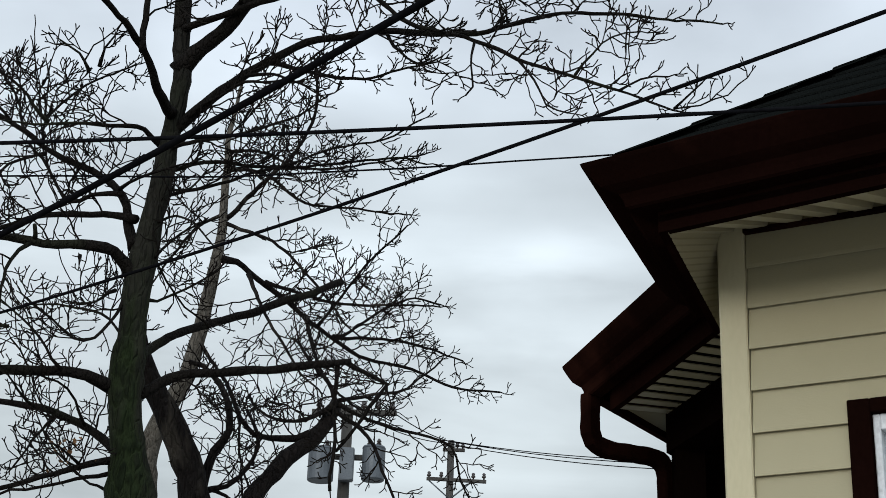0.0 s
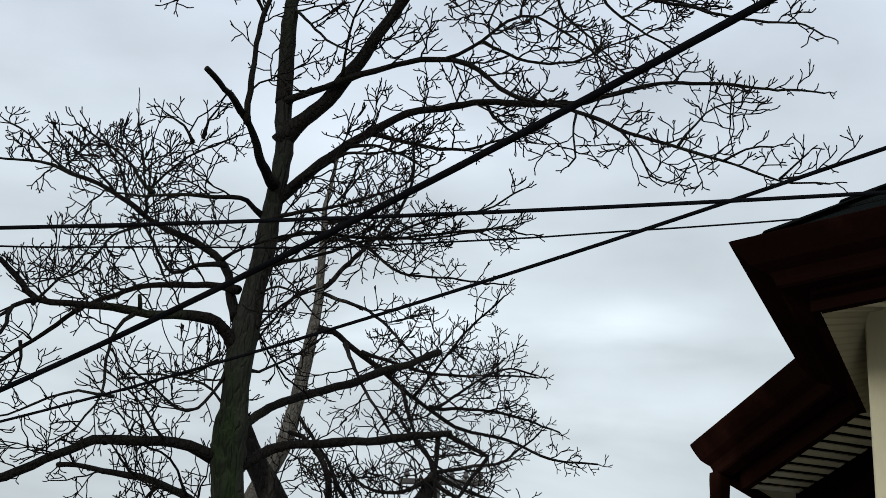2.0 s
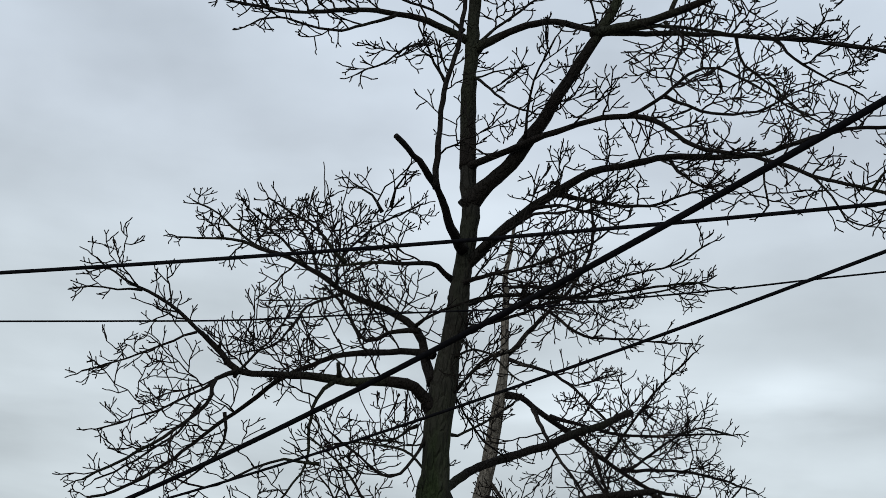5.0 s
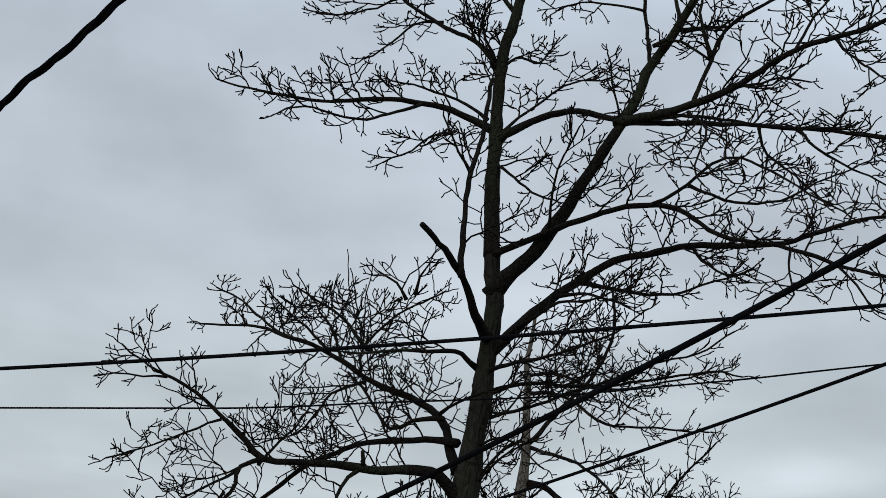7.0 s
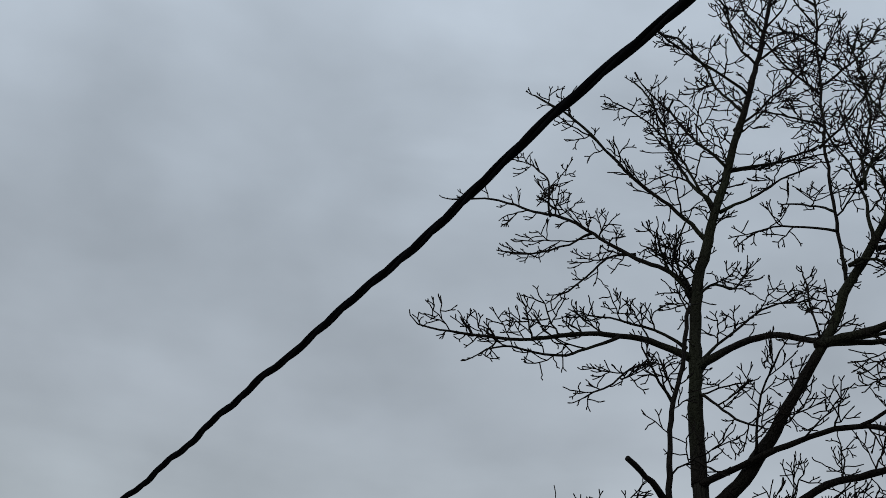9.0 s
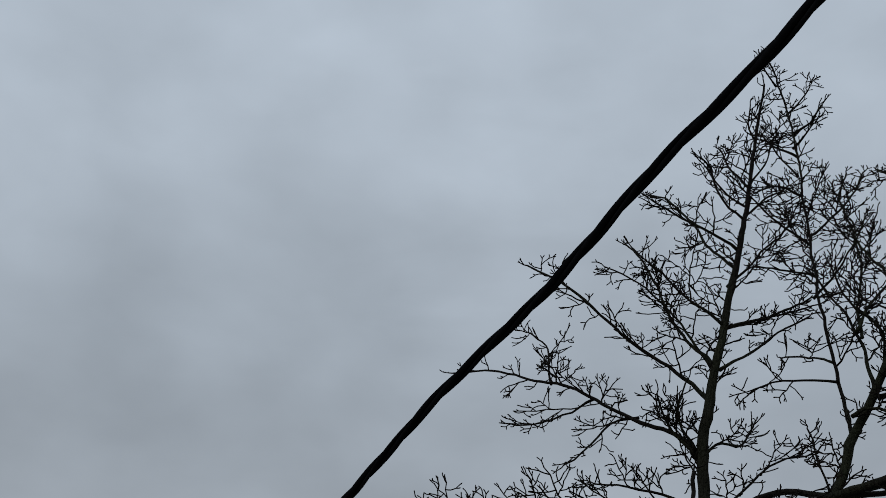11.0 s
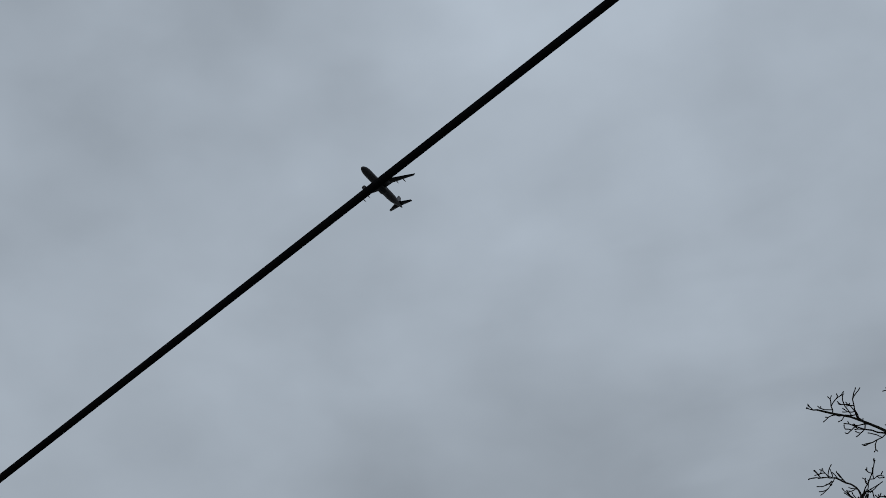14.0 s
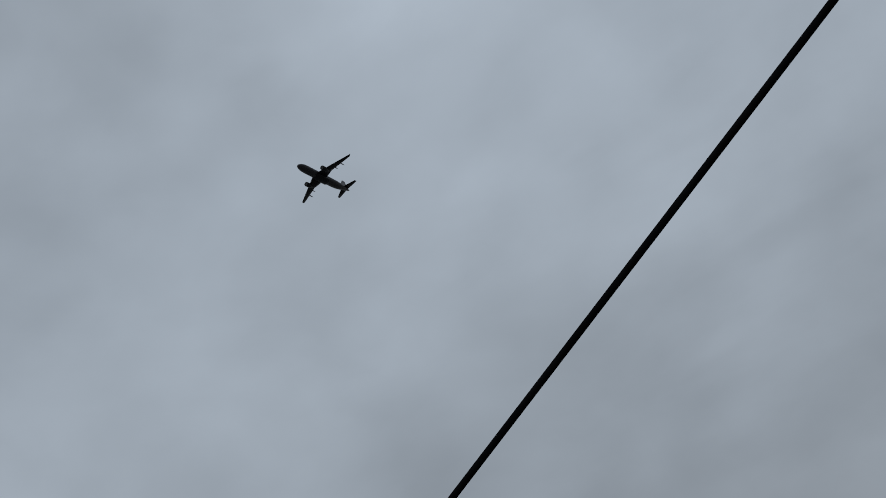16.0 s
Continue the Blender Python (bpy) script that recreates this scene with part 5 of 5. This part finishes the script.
# ---- the porch beyond the corner ----
porch = thing("porch", "dark brown porch roof edge with cream slatted soffit with a dark sheet for shaded gaps and downspout", "porch", at=(0.945, 4.4625, -0.08))
porch.scale = (1.05, 1.05, 1.05)
BV = Vector((0.238, -0.971, 0))        # along the porch eave, towards the house
BN = Vector((0.971, 0.238, 0))         # inward
RV = Vector((0.55, 0.835, 0))          # along the return, away
RN = Vector((0.835, -0.55, 0))
GB = Vector((0.469, 5.618, 0)) - HO
FB = Vector((0.643, 5.556, 0)) - HO


def porch_part(name, bm, mat, label=""):
    return part(name, bm, mat, porch, label)


def porch_sweep(name, path, inward, profile, mat, label):
    bm = bmesh.new()
    sweep([[p + n * o + up(z) for o, z in profile] for p, n in zip(path, inward)], bm)
    return porch_part(name, bm, mat, label)


porch_sweep("gutter", [GB + BV * 1.07, GB, GB + RV * 1.2], [BN, mitre(BN, RN), RN], K_PROFILE, BROWN, "dark brown aluminium gutter")
porch_sweep("fascia", [FB + BV * 1.13, FB, FB + RV * 1.2], [BN, mitre(BN, RN), RN], F_PROFILE, BROWN, "dark brown fascia board")
INB = Vector((0.884, 5.78, 0)) - HO
# near-black sheet above the slats, its colour standing for shade in their gaps
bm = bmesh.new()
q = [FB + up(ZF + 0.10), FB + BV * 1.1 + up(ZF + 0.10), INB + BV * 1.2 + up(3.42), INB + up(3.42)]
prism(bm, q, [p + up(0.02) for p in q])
soffit_b = porch_part("soffit", bm, BROWN_DARK, "cream slatted soffit with a dark sheet for shaded gaps")
for k in range(13):
    s0, s1 = k * 0.088 + 0.02, k * 0.088 + 0.072
    a, b = FB + BN * 0.026, INB
    q = [a + BV * s0 + up(ZF + 0.006), a + BV * s1 + up(ZF + 0.006), b + BV * (s1 + 0.0) + up(3.33), b + BV * (s0 + 0.0) + up(3.33)]
    bm = bmesh.new()
    prism(bm, q, [p + up(0.004) for p in q])
    part("soffit_slat", bm, SOFFIT, soffit_b)
bm = bmesh.new()
q = [FB + up(ZF + 0.01), INB + up(3.335), INB + RV * 1.0 + up(3.335), FB + RV * 1.0 + up(ZF + 0.01)]
prism(bm, q, [p + up(0.014) for p in q])
porch_part("soffit", bm, SOFFIT, "cream return soffit at the porch corner")
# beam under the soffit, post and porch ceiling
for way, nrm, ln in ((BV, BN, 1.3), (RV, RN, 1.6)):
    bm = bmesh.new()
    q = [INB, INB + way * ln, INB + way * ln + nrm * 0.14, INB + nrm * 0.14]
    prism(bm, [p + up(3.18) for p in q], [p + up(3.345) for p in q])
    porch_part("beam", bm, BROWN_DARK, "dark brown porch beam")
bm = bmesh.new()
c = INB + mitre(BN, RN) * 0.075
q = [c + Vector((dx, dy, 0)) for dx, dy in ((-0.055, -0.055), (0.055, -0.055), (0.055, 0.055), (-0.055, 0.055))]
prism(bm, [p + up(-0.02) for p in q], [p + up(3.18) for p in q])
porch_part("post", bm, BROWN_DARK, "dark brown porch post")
# ceiling and back wall are coloured dark to stand for the porch's shade
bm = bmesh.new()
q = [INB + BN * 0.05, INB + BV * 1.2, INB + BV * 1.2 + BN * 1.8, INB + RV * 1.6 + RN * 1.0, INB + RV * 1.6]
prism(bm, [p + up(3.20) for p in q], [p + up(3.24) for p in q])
porch_part("ceiling", bm, BROWN_DARK, "porch ceiling, coloured dark to stand for shade")
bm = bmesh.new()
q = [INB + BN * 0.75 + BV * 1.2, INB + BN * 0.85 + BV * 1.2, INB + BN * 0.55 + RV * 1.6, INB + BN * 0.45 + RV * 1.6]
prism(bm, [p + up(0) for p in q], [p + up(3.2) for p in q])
porch_part("back_wall", bm, BROWN_DARK, "wall under the porch, coloured dark to stand for shade")
# dark sheet added beyond the post, filling the sky gap with shade
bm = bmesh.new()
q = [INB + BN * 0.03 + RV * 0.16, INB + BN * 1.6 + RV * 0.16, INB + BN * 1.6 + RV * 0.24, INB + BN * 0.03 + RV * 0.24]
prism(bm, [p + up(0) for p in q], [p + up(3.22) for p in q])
porch_part("end_wall", bm, BROWN_DARK, "dark sheet added to stand for the shade under the porch")
bm = bmesh.new()
q = [GB + mitre(BN, RN) * 0.1, GB + BV * 1.1 + BN * 0.1, GB + BV * 1.3 + BN * 1.6 + up(0.55), GB + RV * 1.4 + RN * 1.4 + up(0.55), GB + RV * 1.3 + RN * 0.1]
prism(bm, [p + up(ZT - 0.005) for p in q], [p + up(ZT + 0.012) for p in q])
porch_part("roof", bm, SHINGLE, "charcoal shingled porch roof")
# downspout: rounded rectangular pipe with two elbows
pipe = smooth_line([hp(0.575, 5.60, 3.345), hp(0.574, 5.60, 3.27), hp(0.574, 5.60, 3.20), hp(0.588, 5.61, 3.165), hp(0.64, 5.64, 3.146), hp(0.72, 5.70, 3.152), hp(0.82, 5.775, 3.16), hp(0.868, 5.81, 3.148), hp(0.888, 5.83, 3.10), hp(0.890, 5.835, 3.0), hp(0.890, 5.836, 2.6), hp(0.890, 5.836, 0.05)], 0.02)
rings = []
for i, p in enumerate(pipe):
    tan = (pipe[min(i + 1, len(pipe) - 1)] - pipe[max(i - 1, 0)]).normalized()
    x = Vector((0.55, -0.835, 0))
    x = (x - tan * x.dot(tan)).normalized()
    y = tan.cross(x)
    r = 0.029 + 0.0008 * math.sin(i * 1.4)
    rings.append([p + x * (r * ca) + y * (r * sa) for ca, sa in ((1, 0.75), (0.8, 1), (-0.8, 1), (-1, 0.75), (-1, -0.75), (-0.8, -1), (0.8, -1), (1, -0.75))])
bm = bmesh.new()
sweep(rings, bm)
porch_part("downspout", bm, BROWN, "dark brown corrugated downspout with two elbows")
for z in (2.7, 1.0):
    bm = bmesh.new()
    box(bm, hp(0.890, 5.836, z), (0.07, 0.07, 0.03))
    porch_part("strap", bm, BROWN, "brown downspout strap")
vs, fs = [], []
hook_at = cable_line(*CABLE_A, 0.552, 0.5521, 0.0001)[0]
tube(vs, fs, [hook_at, hook_at + Vector((0.05, 0.10, 0.02)), hook_at + Vector((0.06, 0.2, 0.03))], [0.006] * 3, 6)
part_py("cable_hook", [v - HO for v in vs], fs, STEEL, house, "grey steel cable hook")


# ---- utility poles and their lines ----
def utility_pole(label, x, y, top, lean=0.0):
    ob = thing("utility_pole", label, "utility pole", "utility poles", at=(x, y, 0))
    vs, fs = [], []
    tube(vs, fs, [Vector((0, 0, -0.1)), Vector((lean * 0.5, 0, top * 0.5)), Vector((lean, 0, top))], [0.17, 0.145, 0.115], 12, rough=0.04)
    part_py("pole", vs, fs, POLE_WOOD, ob, "weathered round timber pole")
    return ob


def crossarm(ob, x0, x1, z, lean=0.0, pins=()):
    bm = bmesh.new()
    box(bm, ((x0 + x1) / 2, -0.16, z), (abs(x1 - x0), 0.1, 0.11), Euler((0, lean, 0)).to_matrix())
    bmesh.ops.bevel(bm, geom=bm.edges[:], offset=0.01, segments=1, affect="EDGES")
    arm = part("crossarm", bm, POLE_WOOD, ob)
    for px in pins:
        vs, fs = [], []
        line = [Vector((px, -0.16, z + h)) for h in (0.05, 0.10, 0.11, 0.16, 0.17, 0.23, 0.26)]
        tube(vs, fs, line, [0.025, 0.03, 0.07, 0.07, 0.045, 0.06, 0.03], 10)
        part_py("insulator", vs, fs, PORCELAIN, arm)


def transformer(ob, x, z, r, h):
    vs, fs = [], []
    line = [Vector((x, -0.42, z + k * h)) for k in (0, 0.03, 0.9, 0.93, 0.98, 1.0)]
    tube(vs, fs, line, [r * 0.9, r, r, r * 1.04, r * 0.95, r * 0.4], 20)
    can = part_py("transformer", vs, fs, STEEL, ob, "grey pole-mounted transformer can", smooth=False)
    for dx in (-0.4, 0.4):
        vs, fs = [], []
        tube(vs, fs, [Vector((x + dx * r, -0.42, z + h * k)) for k in (0.97, 1.05, 1.06, 1.12, 1.13, 1.22)], [0.04, 0.03, 0.06, 0.03, 0.055, 0.02], 8)
        part_py("bushing", vs, fs, PORCELAIN, can)


near_pole = utility_pole("weathered timber utility pole carrying grey transformer cans", -1.90, 32.0, 11.1, 0.0)
crossarm(near_pole, -0.75, 1.05, 10.93, -0.02, (-0.6, 0.35, 0.65, 0.95))
transformer(near_pole, -0.47, 9.35, 0.27, 0.72)
transformer(near_pole, 0.62, 9.40, 0.24, 0.74)
crossarm(near_pole, -0.6, 0.75, 9.95)
bm = bmesh.new()
box(bm, (0.06, -0.32, 9.75), (0.3, 0.22, 0.7))
bmesh.ops.bevel(bm, geom=bm.edges[:], offset=0.02, segments=2, affect="EDGES")
part("switch_box", bm, STEEL, near_pole, "grey switch box")
far_pole = utility_pole("distant timber utility pole with two crossarms", 0.52, 50.0, 15.40, -0.01)
crossarm(far_pole, -0.28, 0.45, 15.05, 0, (-0.2, 0.2, 0.38))
crossarm(far_pole, -0.78, 1.18, 14.04, 0.02, (-0.7, -0.3, 0.75, 1.1))
for sgn in (-1, 1):
    vs, fs = [], []
    tube(vs, fs, [Vector((0.0, -0.16, 13.4)), Vector((sgn * 0.7, -0.16, 14.0))], [0.025, 0.025], 6)
    part_py("brace", vs, fs, STEEL, far_pole)
for dz, dx, z1 in ((15.35, 0.0, 13.6), (15.28, 0.4, 13.45), (15.28, -0.2, 13.1)):
    vs, fs = [], []
    line = []
    for i in range(31):
        s = i / 30
        line.append(Vector((0.52 + dx, 49.85, dz)).lerp(Vector((14.0 + dx, 42.0, z1)), s) + up(-2.2 * s * (1 - s)))
    tube(vs, fs, line, [0.016] * 31, 5)
    tagged(new("power_line", mesh_of("power_line", vs, fs, CABLE)), "thin distant power line between timber poles", "cable", "power lines")
    vs, fs = [], []
    line = []
    for i in range(31):
        s = i / 30
        line.append(Vector((0.52 + dx, 49.85, dz)).lerp(Vector((-1.9 + dx * 1.6, 31.84, 11.2)), s) + up(-0.8 * s * (1 - s)))
    tube(vs, fs, line, [0.014] * 31, 5)
    tagged(new("power_line", mesh_of("power_line", vs, fs, CABLE)), "thin distant power line between timber poles", "cable", "power lines")

# ---- airliner ----
plane = thing("airliner", "twin-engine jet airliner in flight, dark against the cloud", "aeroplane")
fwd = Vector((0.06, -0.98, -0.20)).normalized()
pup = Vector((0.0, -0.20, 0.98))
port = pup.cross(fwd).normalized()
pup = fwd.cross(port)
plane.matrix_world = Matrix((( -fwd.x, -port.x, pup.x, -273.0), (-fwd.y, -port.y, pup.y, 341.0), (-fwd.z, -port.z, pup.z, 598.0), (0, 0, 0, 1)))


def body_ring(x, r, z=0.0, n=24):
    return [Vector((x, r * math.cos(2 * math.pi * k / n), z + r * math.sin(2 * math.pi * k / n))) for k in range(n)]


bm = bmesh.new()
sweep([body_ring(x, r, z) for x, r, z in ((0, 0.05, -0.35), (0.35, 0.6, -0.32), (1.2, 1.15, -0.22), (2.6, 1.65, -0.08), (4.6, 1.95, 0), (6.5, 1.98, 0), (25, 1.98, 0), (28.5, 1.8, 0.15), (32, 1.3, 0.5), (35, 0.75, 0.85), (37.2, 0.28, 1.05), (37.5, 0.1, 1.08))], bm)
part("fuselage", bm, HULL_LIGHT, plane, "fuselage, darkened in colour as if backlit", smooth=True)
bm = bmesh.new()
sweep([[Vector((x, a * w, -1.55 - (0.62 if abs(a) < 0.8 else 0.1) * h)) for a in (-1, -0.7, 0, 0.7, 1)] + [Vector((x, a * w, -0.9)) for a in (1, 0, -1)] for x, w, h in ((10.6, 0.9, 0.1), (12.5, 1.9, 1), (20, 1.9, 1), (22.5, 0.8, 0.1))], bm)
part("belly_fairing", bm, HULL, plane, "dark belly fairing", smooth=True)


def wing(stations, name, mat, label=""):
    """An aerofoil skin through (leading edge x, y, z, chord, thickness)."""
    prof = [(0, 0), (0.05, 0.4), (0.3, 0.5), (0.7, 0.25), (1, 0.02), (1, -0.02), (0.7, -0.18), (0.3, -0.45), (0.05, -0.35)]
    bm = bmesh.new()
    sweep([[Vector((x + c * px, y, z + t * pz)) for px, pz in prof] for x, y, z, c, t in stations], bm)
    return part(name, bm, mat, plane, label, smooth=True)


for s in (-1, 1):
    w = wing([(11.3, 1.2 * s, -1.15, 7.0, 0.95), (13.9, 6.3 * s, -0.7, 3.9, 0.5), (19.2, 16.3 * s, 0.3, 1.6, 0.2), (20.0, 17.0 * s, 0.7, 1.0, 0.1), (20.9, 17.1 * s, 1.7, 0.5, 0.06)], "wing", HULL)
    for fy in (4.2, 8.2, 11.4):
        bm = bmesh.new()
        x0 = 11.3 + (fy - 1.2) * 0.51 + 2.2
        sweep([body_ring(x0 + dx, r, -1.0 + fy * 0.085, 8) for dx, r in ((0, 0.05), (0.7, 0.24), (2.1, 0.24), (3.4, 0.05))], bm)
        bmesh.ops.translate(bm, verts=bm.verts[:], vec=(0, fy * s, 0))
        part("flap_fairing", bm, HULL, w, smooth=True)
    wing([(32.2, 0.5 * s, 0.9, 3.6, 0.35), (35.4, 6.2 * s, 1.45, 1.4, 0.12)], "tailplane", HULL)
    bm = bmesh.new()
    sweep([body_ring(x, r, -2.1, 18) for x, r in ((10.6, 0.85), (10.5, 1.02), (11.2, 1.14), (12.6, 1.1), (13.9, 0.85), (14.9, 0.5), (15.3, 0.3))], bm)
    bmesh.ops.translate(bm, verts=bm.verts[:], vec=(0, 5.75 * s, 0))
    eng = part("engine", bm, HULL, plane, "dark turbofan engine", smooth=True)
    bm = bmesh.new()
    prism(bm, [Vector((12.0, (5.75 + d) * s, -1.1)) for d in (-0.12, 0.12)] + [Vector((15.6, (5.75 + d) * s, -1.1)) for d in (0.12, -0.12)],
          [Vector((13.6, (5.75 + d) * s, -0.6)) for d in (-0.12, 0.12)] + [Vector((16.2, (5.75 + d) * s, -0.6)) for d in (0.12, -0.12)])
    part("pylon", bm, HULL, eng)
bm = bmesh.new()
sweep([[Vector((x + c * px, t * py, z)) for px, py in ((0, 0), (0.3, 0.5), (1, 0.03), (1, -0.03), (0.3, -0.5))] for x, z, c, t in ((29.8, 1.2, 6.2, 0.6), (31.2, 2.2, 5.2, 0.5), (35.3, 7.6, 2.2, 0.25))], bm)
part("tail_fin", bm, HULL_LIGHT, plane, "tail fin, darkened in colour as if backlit", smooth=True)
